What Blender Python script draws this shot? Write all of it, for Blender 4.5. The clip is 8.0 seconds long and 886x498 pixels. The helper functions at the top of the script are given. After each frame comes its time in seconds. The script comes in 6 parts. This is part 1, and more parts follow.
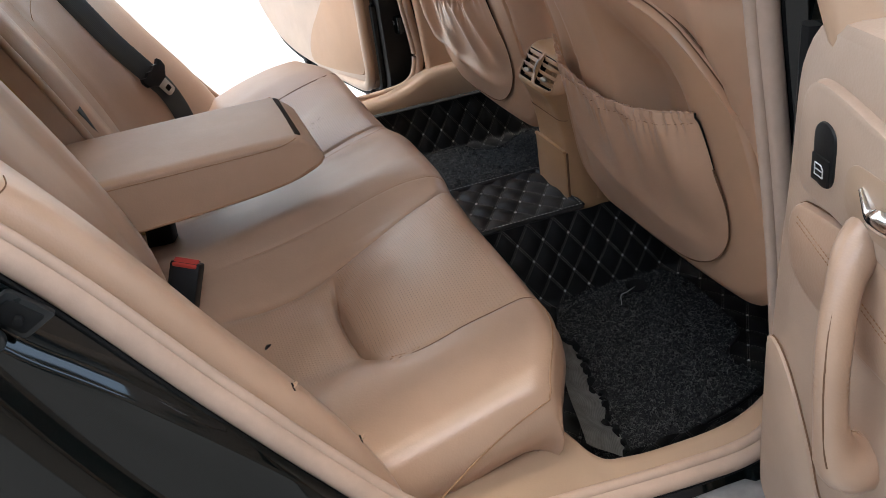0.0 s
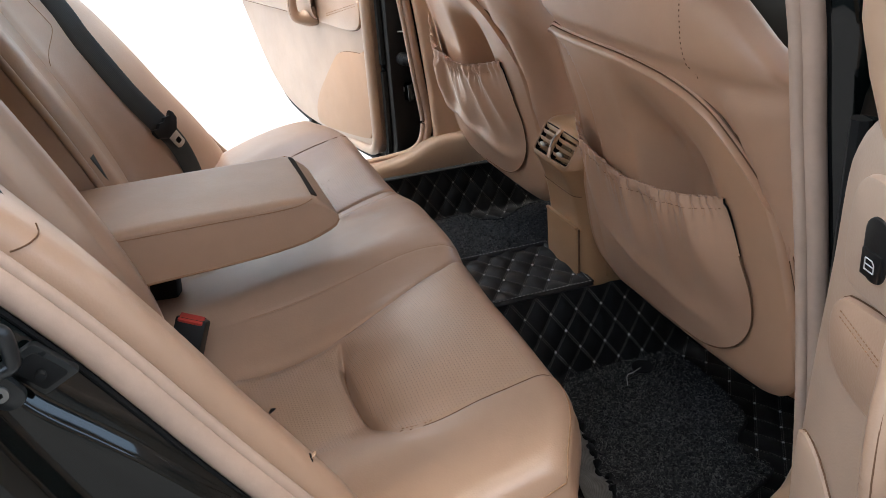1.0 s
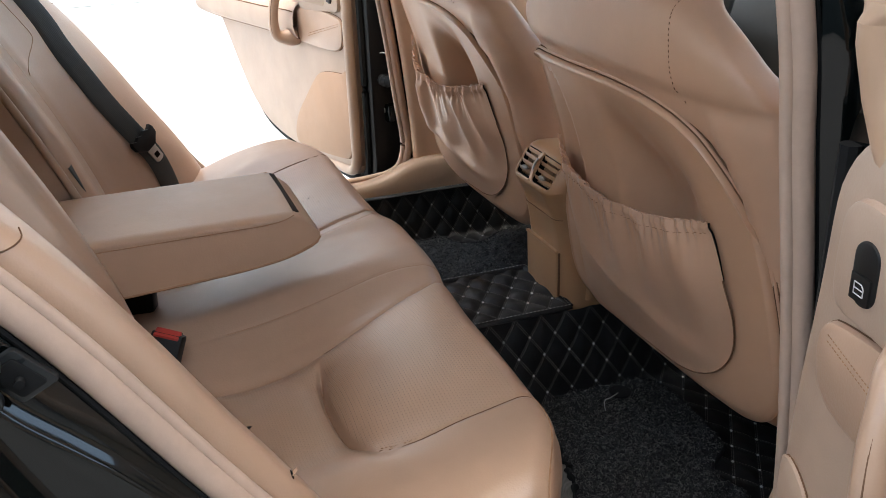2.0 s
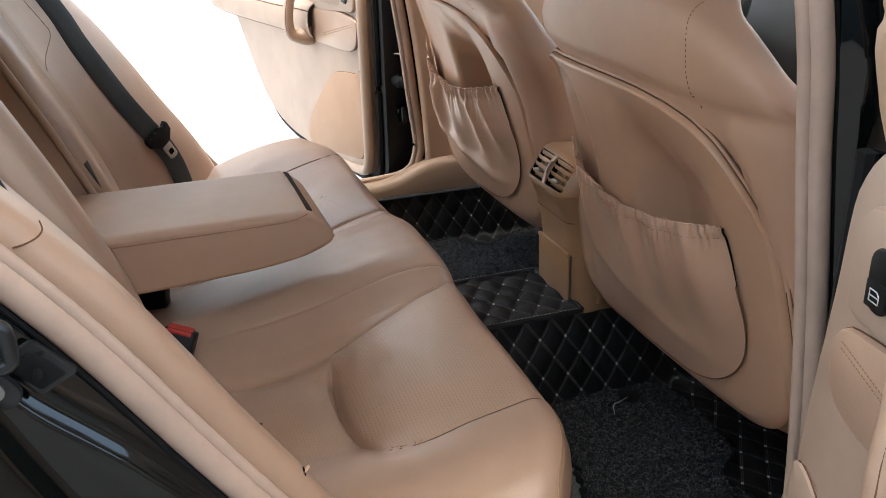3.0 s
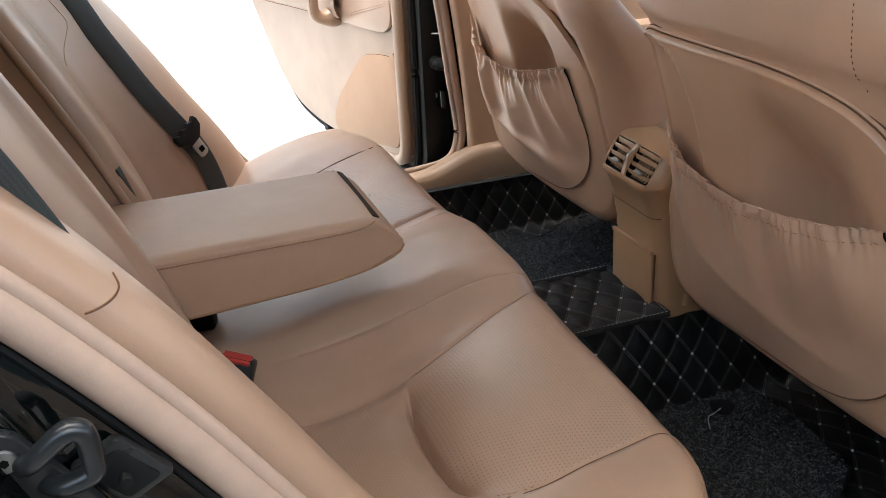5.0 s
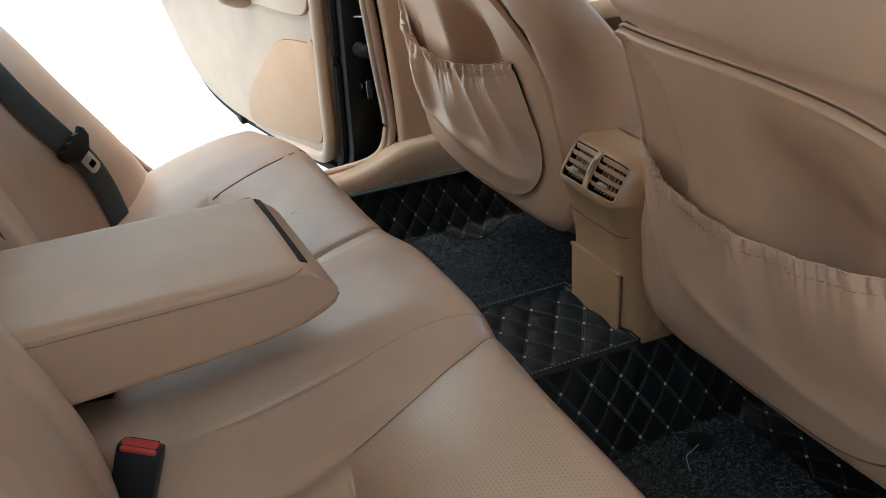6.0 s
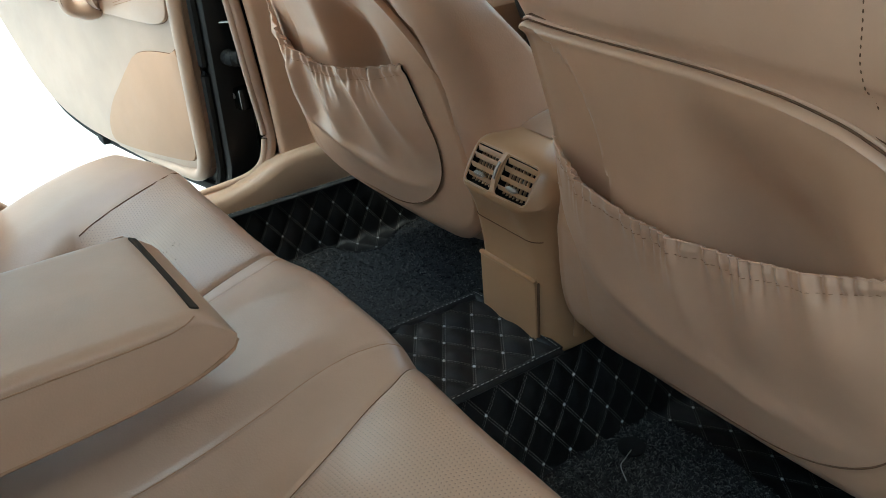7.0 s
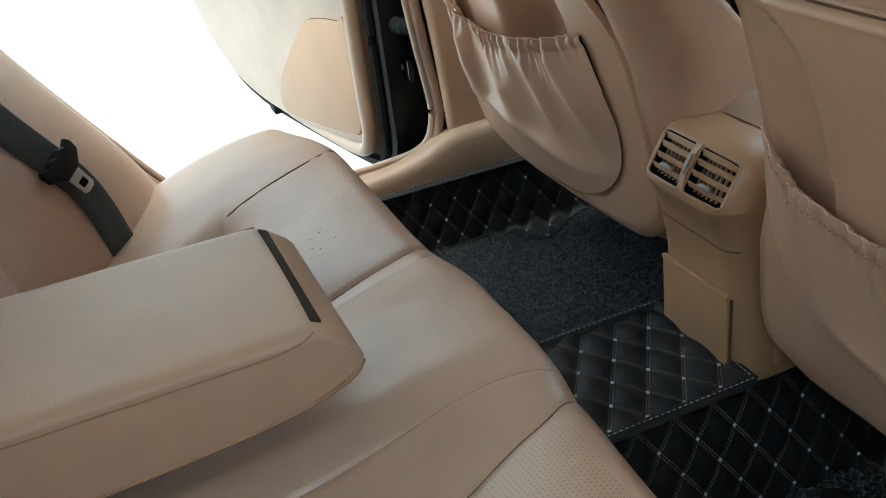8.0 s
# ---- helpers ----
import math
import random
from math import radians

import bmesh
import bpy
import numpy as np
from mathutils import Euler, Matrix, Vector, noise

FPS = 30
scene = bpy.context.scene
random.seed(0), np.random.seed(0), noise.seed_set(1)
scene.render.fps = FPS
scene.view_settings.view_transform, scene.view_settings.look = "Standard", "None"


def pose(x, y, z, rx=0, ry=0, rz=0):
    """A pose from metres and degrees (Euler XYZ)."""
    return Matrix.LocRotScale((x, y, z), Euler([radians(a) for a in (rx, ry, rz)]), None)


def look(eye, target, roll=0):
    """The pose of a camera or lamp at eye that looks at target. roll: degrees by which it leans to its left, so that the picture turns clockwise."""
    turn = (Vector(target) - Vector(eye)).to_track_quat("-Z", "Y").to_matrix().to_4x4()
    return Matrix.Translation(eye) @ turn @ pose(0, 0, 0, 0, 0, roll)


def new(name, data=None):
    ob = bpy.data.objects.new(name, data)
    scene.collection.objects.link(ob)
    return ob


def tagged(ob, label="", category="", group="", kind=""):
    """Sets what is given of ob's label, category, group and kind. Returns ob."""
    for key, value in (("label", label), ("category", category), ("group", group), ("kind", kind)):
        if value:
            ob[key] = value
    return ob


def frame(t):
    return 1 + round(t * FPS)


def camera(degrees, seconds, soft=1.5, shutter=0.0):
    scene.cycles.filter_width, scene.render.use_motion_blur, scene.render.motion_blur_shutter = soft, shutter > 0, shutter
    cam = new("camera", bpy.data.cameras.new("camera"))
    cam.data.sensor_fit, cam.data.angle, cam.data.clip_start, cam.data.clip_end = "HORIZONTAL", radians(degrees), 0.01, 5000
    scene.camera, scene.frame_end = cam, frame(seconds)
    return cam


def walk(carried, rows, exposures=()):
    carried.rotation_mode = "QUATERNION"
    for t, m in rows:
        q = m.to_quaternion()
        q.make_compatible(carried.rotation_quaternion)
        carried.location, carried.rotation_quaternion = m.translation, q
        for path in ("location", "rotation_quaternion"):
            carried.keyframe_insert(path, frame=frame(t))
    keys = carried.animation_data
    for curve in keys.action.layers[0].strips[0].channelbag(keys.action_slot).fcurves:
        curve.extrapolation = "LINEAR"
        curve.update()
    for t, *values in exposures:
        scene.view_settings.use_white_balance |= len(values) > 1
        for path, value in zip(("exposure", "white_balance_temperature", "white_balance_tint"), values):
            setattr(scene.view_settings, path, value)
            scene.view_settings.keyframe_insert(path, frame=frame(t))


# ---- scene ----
cam = camera(51.2, 8.0, soft=0.8)
PATH = [
    (0, (-0.145, -1.454, 1.219), (0.327, 0.235, 0.259), -8.3),
    (0.5, (-0.165, -1.433, 1.217), (0.303, 0.296, 0.327), -6.6),
    (1, (-0.186, -1.419, 1.221), (0.36, 0.312, 0.382), -4.2),
    (1.5, (-0.194, -1.416, 1.215), (0.38, 0.321, 0.404), -2.9),
    (1.7, (-0.199, -1.412, 1.21), (0.403, 0.319, 0.409), -2.4),
    (2.8, (-0.203, -1.41, 1.213), (0.416, 0.324, 0.433), -1.7),
    (3, (-0.208, -1.412, 1.211), (0.391, 0.326, 0.424), -1.3),
    (3.5, (-0.235, -1.398, 1.212), (0.338, 0.348, 0.424), -1.3),
    (4, (-0.289, -1.372, 1.207), (0.309, 0.37, 0.427), -2.4),
    (4.5, (-0.305, -1.324, 1.197), (0.285, 0.402, 0.379), -2.8),
    (4.7, (-0.292, -1.285, 1.192), (0.301, 0.439, 0.371), -2.9),
    (5.8, (-0.205, -1.04, 1.19), (0.438, 0.621, 0.28), -3.7),
    (6, (-0.203, -1.003, 1.193), (0.529, 0.617, 0.278), -2.8),
    (6.5, (-0.198, -0.927, 1.189), (0.705, 0.606, 0.276), -3.3),
    (7, (-0.181, -0.896, 1.176), (0.77, 0.591, 0.236), -4.0),
    (7.5, (-0.139, -0.86, 1.162), (0.732, 0.661, 0.199), -5.0),
    (8, (-0.085, -0.768, 1.132), (0.503, 0.881, 0.166), -7.5),
]
walk(cam, [(t, look(eye, target, roll)) for t, eye, target, roll in PATH], [(0, 2.78, 6800, 2), (4.0, 2.82, 6900, 1), (4.7, 2.92, 6950, 2), (5.8, 2.78, 6450, -7), (6.5, 2.82, 6230, -14), (8, 2.86, 6060, -16)])

# ---- light ----
world = bpy.data.worlds.new("world")
scene.world = world
world.use_nodes = True
_n = world.node_tree.nodes
_l = world.node_tree.links
sky = _n.new("ShaderNodeTexSky")
sky.sky_type = "NISHITA"
sky.sun_disc = False
sky.sun_elevation = radians(82)
sky.sun_rotation = radians(192)
sky.air_density, sky.dust_density, sky.ozone_density = 1.0, 4.0, 1.0
_n["Background"].inputs["Strength"].default_value = 0.15
_l.new(sky.outputs["Color"], _n["Background"].inputs["Color"])

sun = new("sun", bpy.data.lights.new("sun", "SUN"))
sun.data.energy = 0.06
sun.data.angle = radians(75)
sun.data.color = (1.0, 0.985, 0.965)
sun.matrix_world = look((-0.1, -0.5, 3.6), (0, 0, 0))


# ---- materials ----
def nodes_of(name):
    m = bpy.data.materials.new(name)
    m.use_nodes = True
    t = m.node_tree
    return m, t.nodes, t.links, t.nodes["Principled BSDF"]


def mathn(N, L, op, a, b=None, c=None):
    n = N.new("ShaderNodeMath")
    n.operation = op
    for i, v in enumerate((a, b, c)):
        if v is None:
            continue
        if isinstance(v, (int, float)):
            n.inputs[i].default_value = v
        else:
            L.new(v, n.inputs[i])
    return n.outputs[0]


def noise_of(N, L, vec, scale, detail=3.0, rough=0.55):
    n = N.new("ShaderNodeTexNoise")
    n.inputs["Scale"].default_value = scale
    n.inputs["Detail"].default_value = detail
    n.inputs["Roughness"].default_value = rough
    L.new(vec, n.inputs["Vector"])
    return n.outputs["Fac"]


def ramp(N, L, fac, lo, hi, c0, c1):
    n = N.new("ShaderNodeMapRange")
    n.data_type = "FLOAT"
    L.new(fac, n.inputs["Value"])
    n.inputs["From Min"].default_value, n.inputs["From Max"].default_value = lo, hi
    m = N.new("ShaderNodeMix")
    m.data_type = "RGBA"
    L.new(n.outputs["Result"], m.inputs["Factor"])
    m.inputs[6].default_value = (*c0, 1)
    m.inputs[7].default_value = (*c1, 1)
    return m.outputs[2]


def mix_col(N, L, fac, a, b):
    m = N.new("ShaderNodeMix")
    m.data_type = "RGBA"
    L.new(fac, m.inputs["Factor"])
    for i, v in ((6, a), (7, b)):
        if isinstance(v, tuple):
            m.inputs[i].default_value = (*v, 1)
        else:
            L.new(v, m.inputs[i])
    return m.outputs[2]


def bump(N, L, height, strength, dist, bsdf, before=None):
    b = N.new("ShaderNodeBump")
    b.inputs["Strength"].default_value = strength
    b.inputs["Distance"].default_value = dist
    L.new(height, b.inputs["Height"])
    if before is not None:
        L.new(before, b.inputs["Normal"])
    L.new(b.outputs["Normal"], bsdf.inputs["Normal"])
    return b.outputs["Normal"]


def leather(name, base, rough=0.33, perforated=False, grain=1.0, wear=0.12, pit=0.42, spec=0.60):
    """Grained hide with slow stains; the perforated kind has staggered rows of pin holes."""
    m, N, L, P = nodes_of(name)
    co = N.new("ShaderNodeTexCoord").outputs["Object"]
    big = noise_of(N, L, co, 5.0, 4.0, 0.6)
    fine = noise_of(N, L, co, 260.0, 2.0, 0.5)
    lo = tuple(v * (1 - wear) for v in base)
    hi = tuple(min(1, v * (1 + wear * 0.7)) for v in base)
    col = ramp(N, L, big, 0.3, 0.7, lo, hi)
    speck = noise_of(N, L, co, 38.0, 5.0, 0.7)
    col = mix_col(N, L, mathn(N, L, "MULTIPLY", mathn(N, L, "GREATER_THAN", speck, 0.70), 0.07), col, tuple(v * 0.75 for v in base))
    vor = N.new("ShaderNodeTexVoronoi")
    vor.inputs["Scale"].default_value = 420.0
    L.new(co, vor.inputs["Vector"])
    r = N.new("ShaderNodeMapRange")
    L.new(noise_of(N, L, co, 14.0, 3.0), r.inputs["Value"])
    r.inputs["To Min"].default_value, r.inputs["To Max"].default_value = rough - 0.07, rough + 0.09
    L.new(r.outputs["Result"], P.inputs["Roughness"])
    P.inputs["Specular IOR Level"].default_value = spec
    h = mathn(N, L, "ADD", mathn(N, L, "MULTIPLY", vor.outputs["Distance"], 0.7), mathn(N, L, "MULTIPLY", fine, 0.5))
    n1 = bump(N, L, h, 0.22 * grain, 0.0006, P)
    wr = noise_of(N, L, co, 24.0, 4.0, 0.6)
    n2 = bump(N, L, wr, 0.12, 0.004, P, n1)
    warp = N.new("ShaderNodeMapping")
    warp.inputs["Scale"].default_value = (1.0, 0.55, 1.0)
    L.new(co, warp.inputs["Vector"])
    crack = N.new("ShaderNodeTexVoronoi")
    crack.feature = "DISTANCE_TO_EDGE"
    crack.inputs["Scale"].default_value = 95.0
    L.new(warp.outputs["Vector"], crack.inputs["Vector"])
    edge = N.new("ShaderNodeMapRange")
    L.new(crack.outputs["Distance"], edge.inputs["Value"])
    edge.inputs["From Max"].default_value = 0.12
    n2 = bump(N, L, edge.outputs["Result"], 0.018 * grain, 0.0010, P, n2)
    if perforated:
        uv = N.new("ShaderNodeUVMap").outputs["UV"]
        sep = N.new("ShaderNodeSeparateXYZ")
        L.new(uv, sep.inputs[0])
        px, py = 0.0050, 0.0042
        row = mathn(N, L, "DIVIDE", sep.outputs["Y"], py)
        odd = mathn(N, L, "MULTIPLY", mathn(N, L, "MODULO", mathn(N, L, "FLOOR", row), 2.0), 0.5)
        cx = mathn(N, L, "SUBTRACT", mathn(N, L, "FRACT", mathn(N, L, "ADD", mathn(N, L, "DIVIDE", sep.outputs["X"], px), odd)), 0.5)
        cy = mathn(N, L, "SUBTRACT", mathn(N, L, "FRACT", row), 0.5)
        d = mathn(N, L, "SQRT", mathn(N, L, "ADD", mathn(N, L, "MULTIPLY", cx, cx), mathn(N, L, "MULTIPLY", cy, cy)))
        hole = mathn(N, L, "LESS_THAN", d, 0.15)
        col = mix_col(N, L, hole, col, tuple(v * pit for v in base))
        dip = N.new("ShaderNodeMapRange")
        L.new(d, dip.inputs["Value"])
        dip.inputs["From Min"].default_value, dip.inputs["From Max"].default_value = 0.1, 0.34
        bump(N, L, dip.outputs["Result"], 0.55 - 0.5 * pit, 0.0008, P, n2)
    L.new(col, P.inputs["Base Color"])
    return m


def plastic(name, base, rough=0.5, grain=600.0, strength=0.15, wear=0.06, spec=0.5):
    m, N, L, P = nodes_of(name)
    P.inputs["Specular IOR Level"].default_value = spec
    co = N.new("ShaderNodeTexCoord").outputs["Object"]
    col = ramp(N, L, noise_of(N, L, co, 7.0, 5.0, 0.65), 0.3, 0.7, tuple(v * (1 - wear) for v in base), tuple(min(1, v * (1 + wear)) for v in base))
    L.new(col, P.inputs["Base Color"])
    r = N.new("ShaderNodeMapRange")
    L.new(noise_of(N, L, co, 30.0, 4.0), r.inputs["Value"])
    r.inputs["To Min"].default_value, r.inputs["To Max"].default_value = rough - 0.08, rough + 0.08
    L.new(r.outputs["Result"], P.inputs["Roughness"])
    bump(N, L, noise_of(N, L, co, grain, 2.0), strength, 0.0005, P)
    return m


def simple(name, base, rough=0.5, metal=0.0, spec=0.5):
    m, N, L, P = nodes_of(name)
    co = N.new("ShaderNodeTexCoord").outputs["Object"]
    col = ramp(N, L, noise_of(N, L, co, 60.0, 4.0), 0.3, 0.7, tuple(v * 0.88 for v in base), tuple(min(1, v * 1.1) for v in base))
    L.new(col, P.inputs["Base Color"])
    P.inputs["Roughness"].default_value = rough
    P.inputs["Metallic"].default_value = metal
    P.inputs["Specular IOR Level"].default_value = spec
    return m


TAN = (0.406, 0.260, 0.175)
hide = leather("tan_leather", TAN)
hide_arm = leather("armrest_leather", (0.405, 0.250, 0.160), rough=0.42, spec=0.42)
hide_perf = leather("perforated_tan_leather", (0.425, 0.276, 0.186), rough=0.31, perforated=True, pit=0.48)
hide_faint = leather("finely_pricked_tan_leather", (0.400, 0.260, 0.174), perforated=True, pit=0.72)
hide_seat = leather("front_seat_leather", (0.50, 0.297, 0.187), rough=0.42)
pocket_mat = leather("pocket_vinyl", (0.515, 0.312, 0.198), rough=0.32, grain=0.6)
panel_mat = plastic("tan_hard_panel", (0.49, 0.288, 0.174), 0.36, 500.0, 0.2)
trim_mat = plastic("tan_trim_plastic", (0.50, 0.32, 0.205), 0.48, 420.0, 0.25)
sill_mat = plastic("brown_tan_sill_plastic", (0.355, 0.238, 0.158), 0.45, 420.0, 0.25)
console_mat = plastic("ochre_console_plastic", (0.40, 0.222, 0.110), 0.32, 700.0, 0.12)
niche_mat = plastic("brown_niche_lining", (0.35, 0.240, 0.105), 0.55, 300.0, 0.3)
door_mat = leather("door_card_vinyl", (0.40, 0.278, 0.200), rough=0.46)
speaker_mat = plastic("speaker_panel_vinyl", (0.37, 0.215, 0.125), 0.6, 900.0, 0.3)
seam_mat = simple("seam_shadow_thread", (0.15, 0.082, 0.048), 0.9, 0.0, 0.08)
# dark colour for the shade in the armrest slot and the pin punctures
slot_mat = simple("painted_slot_hole_shade", (0.045, 0.034, 0.026), 0.8, 0.0, 0.1)
slat_mat = plastic("brown_vent_plastic", (0.39, 0.22, 0.112), 0.38, 700.0, 0.12)
thread_mat = simple("tan_thread", (0.33, 0.19, 0.11), 0.8, 0.0, 0.2)
black_plastic = plastic("black_plastic", (0.0055, 0.0056, 0.0056), 0.46, 300.0, 0.15, spec=0.28)
striker_mat = plastic("worn_black_coating", (0.012, 0.0135, 0.014), 0.30, 300.0, 0.1, wear=0.3)
rubber = plastic("black_rubber", (0.005, 0.0052, 0.0052), 0.72, 200.0, 0.2, spec=0.25)
# near-black colour stands in for the shade inside slits, holes and vents
void_mat = simple("painted_gap_shade", (0.008, 0.007, 0.006), 0.9, 0.0, 0.06)
red_plastic = simple("red_button", (0.42, 0.045, 0.035), 0.45)
chrome = simple("chrome", (0.8, 0.8, 0.8), 0.12, 1.0)
steel = simple("dull_steel", (0.55, 0.55, 0.53), 0.35, 1.0)
dark_steel = simple("grey_screw_steel", (0.30, 0.30, 0.29), 0.4, 0.9)
grey_plate = simple("brushed_sill_plate", (0.42, 0.41, 0.41), 0.45, 0.6)
wheel_mat = simple("taupe_adjuster", (0.23, 0.185, 0.14), 0.3)
white_mark = simple("pale_print", (0.40, 0.395, 0.38), 0.6)


def weather_mat():
    """Ribbed fabric skin of the door seal."""
    m, N, L, P = nodes_of("tan_seal_fabric")
    co = N.new("ShaderNodeTexCoord").outputs["Object"]
    col = ramp(N, L, noise_of(N, L, co, 18.0, 6.0, 0.7), 0.35, 0.72, (0.45, 0.312, 0.232), (0.375, 0.262, 0.196))
    L.new(col, P.inputs["Base Color"])
    P.inputs["Roughness"].default_value = 0.75
    bump(N, L, noise_of(N, L, co, 520.0, 2.0), 0.25, 0.0005, P)
    return m


seal_mat = weather_mat()


def paint_mat():
    """Near-black green car paint under clear coat, a little dusty."""
    m, N, L, P = nodes_of("black_green_paint")
    co = N.new("ShaderNodeTexCoord").outputs["Object"]
    dust = noise_of(N, L, co, 130.0, 6.0, 0.75)
    fac = mathn(N, L, "MULTIPLY", mathn(N, L, "GREATER_THAN", dust, 0.725), 0.5)
    L.new(mix_col(N, L, fac, (0.0022, 0.0034, 0.0032), (0.15, 0.145, 0.135)), P.inputs["Base Color"])
    r = N.new("ShaderNodeMapRange")
    L.new(noise_of(N, L, co, 6.0, 5.0, 0.7), r.inputs["Value"])
    r.inputs["To Min"].default_value, r.inputs["To Max"].default_value = 0.05, 0.16
    L.new(r.outputs["Result"], P.inputs["Roughness"])
    P.inputs["Specular IOR Level"].default_value = 0.4
    P.inputs["Coat Weight"].default_value = 0.25
    P.inputs["Coat Roughness"].default_value = 0.04
    return m


paint = paint_mat()


def webbing_mat():
    m, N, L, P = nodes_of("dark_webbing")
    uv = N.new("ShaderNodeUVMap").outputs["UV"]
    sep = N.new("ShaderNodeSeparateXYZ")
    L.new(uv, sep.inputs[0])
    rib = mathn(N, L, "SINE", mathn(N, L, "MULTIPLY", sep.outputs["X"], 2 * math.pi / 0.0034))
    wv = mathn(N, L, "SINE", mathn(N, L, "ADD", mathn(N, L, "MULTIPLY", sep.outputs["Y"], 2 * math.pi / 0.0026), mathn(N, L, "MULTIPLY", rib, 1.4)))
    h = mathn(N, L, "ADD", mathn(N, L, "MULTIPLY", rib, 0.6), mathn(N, L, "MULTIPLY", wv, 0.4))
    L.new(ramp(N, L, h, -1, 1, (0.026, 0.0325, 0.0315), (0.038, 0.046, 0.0445)), P.inputs["Base Color"])
    P.inputs["Roughness"].default_value = 0.55
    bump(N, L, h, 0.18, 0.0004, P)
    return m


webbing = webbing_mat()

CELL_X, CELL_Y = 0.0485, 0.0705


def quilt_mat():
    """Black vinyl with a double row of pale stitches along the diamond lines."""
    m, N, L, P = nodes_of("quilted_black_vinyl")
    uv = N.new("ShaderNodeUVMap").outputs["UV"]
    sep = N.new("ShaderNodeSeparateXYZ")
    L.new(uv, sep.inputs[0])
    a = mathn(N, L, "DIVIDE", sep.outputs["X"], CELL_X)
    b = mathn(N, L, "DIVIDE", sep.outputs["Y"], CELL_Y)
    lines = None
    for s, t in ((mathn(N, L, "ADD", a, b), mathn(N, L, "SUBTRACT", a, b)), (mathn(N, L, "SUBTRACT", a, b), mathn(N, L, "ADD", a, b))):
        d = mathn(N, L, "ABSOLUTE", mathn(N, L, "SUBTRACT", mathn(N, L, "FRACT", mathn(N, L, "ADD", s, 0.5)), 0.5))
        two = mathn(N, L, "LESS_THAN", mathn(N, L, "ABSOLUTE", mathn(N, L, "SUBTRACT", d, 0.040)), 0.017)
        dash = mathn(N, L, "LESS_THAN", mathn(N, L, "FRACT", mathn(N, L, "MULTIPLY", t, 9.0)), 0.72)
        one = mathn(N, L, "MULTIPLY", two, dash)
        lines = one if lines is None else mathn(N, L, "MAXIMUM", lines, one)
    co = N.new("ShaderNodeTexCoord").outputs["Object"]
    dirt = noise_of(N, L, co, 9.0, 5.0, 0.7)
    skin = ramp(N, L, dirt, 0.35, 0.75, (0.004, 0.0039, 0.0038), (0.015, 0.0145, 0.0138))
    L.new(mix_col(N, L, mathn(N, L, "MULTIPLY", lines, 0.30), skin, (0.30, 0.28, 0.26)), P.inputs["Base Color"])
    r = N.new("ShaderNodeMapRange")
    L.new(noise_of(N, L, co, 22.0, 4.0), r.inputs["Value"])
    r.inputs["To Min"].default_value, r.inputs["To Max"].default_value = 0.38, 0.58
    L.new(r.outputs["Result"], P.inputs["Roughness"])
    P.inputs["Specular IOR Level"].default_value = 0.30
    bump(N, L, noise_of(N, L, co, 420.0, 2.0), 0.3, 0.0006, P)
    return m


quilt = quilt_mat()
vinyl_black = plastic("black_mat_binding", (0.0085, 0.0085, 0.0085), 0.55, 300.0, 0.25, spec=0.3)


def carpet_mat(name, lo, hi):
    m, N, L, P = nodes_of(name)
    geo = N.new("ShaderNodeNewGeometry")
    L.new(ramp(N, L, geo.outputs["Random Per Island"], 0.40, 1.0, lo, hi), P.inputs["Base Color"])
    P.inputs["Roughness"].default_value = 0.75
    return m


coil = carpet_mat("charcoal_coil_fibre", (0.004, 0.0042, 0.0041), (0.175, 0.172, 0.160))
coil_base = plastic("charcoal_carpet_backing", (0.025, 0.026, 0.027), 0.85, 160.0, 1.0)


def flap_mat():
    m, N, L, P = nodes_of("grey_woven_backing")
    co = N.new("ShaderNodeTexCoord").outputs["Object"]
    w = N.new("ShaderNodeTexWave")
    w.inputs["Scale"].default_value = 130.0
    w.bands_direction = "Z"
    w.inputs["Distortion"].default_value = 0.5
    L.new(co, w.inputs["Vector"])
    n = noise_of(N, L, co, 40.0, 5.0, 0.7)
    L.new(ramp(N, L, mathn(N, L, "MULTIPLY_ADD", w.outputs["Fac"], 0.16, n), 0.35, 0.8, (0.19, 0.185, 0.170), (0.36, 0.35, 0.325)), P.inputs["Base Color"])
    P.inputs["Roughness"].default_value = 0.9
    bump(N, L, w.outputs["Fac"], 0.25, 0.0008, P)
    return m


flap_grey = flap_mat()


def ground_mat(name, tones):
    m, N, L, P = nodes_of(name)
    co = N.new("ShaderNodeTexCoord").outputs["Object"]
    n = noise_of(N, L, co, 1.2, 6.0, 0.65)
    s = noise_of(N, L, co, 26.0, 6.0, 0.8)
    col = ramp(N, L, n, 0.3, 0.7, *tones)
    col = mix_col(N, L, mathn(N, L, "MULTIPLY", mathn(N, L, "GREATER_THAN", s, 0.72), 0.6), col, (0.25, 0.245, 0.24))
    L.new(col, P.inputs["Base Color"])
    P.inputs["Roughness"].default_value = 0.6
    bump(N, L, s, 0.2, 0.003, P)
    return m


ground_white = ground_mat("pale_painted_floor", ((0.42, 0.42, 0.415), (0.50, 0.50, 0.49)))
# for the unseen near half: dark to hold down underlight and reflections in the paint
ground_grey = ground_mat("darkened_near_floor", ((0.085, 0.084, 0.083), (0.13, 0.128, 0.126)))
lining = plastic("pale_headlining", (0.70, 0.66, 0.60), 0.8, 500.0, 0.4)


def glass_mat():
    m, N, L, P = nodes_of("clear_glass")
    P.inputs["Base Color"].default_value = (0.9, 0.96, 0.93, 1)
    P.inputs["Roughness"].default_value = 0.0
    P.inputs["Transmission Weight"].default_value = 1.0
    P.inputs["IOR"].default_value = 1.1
    return m


glass = glass_mat()


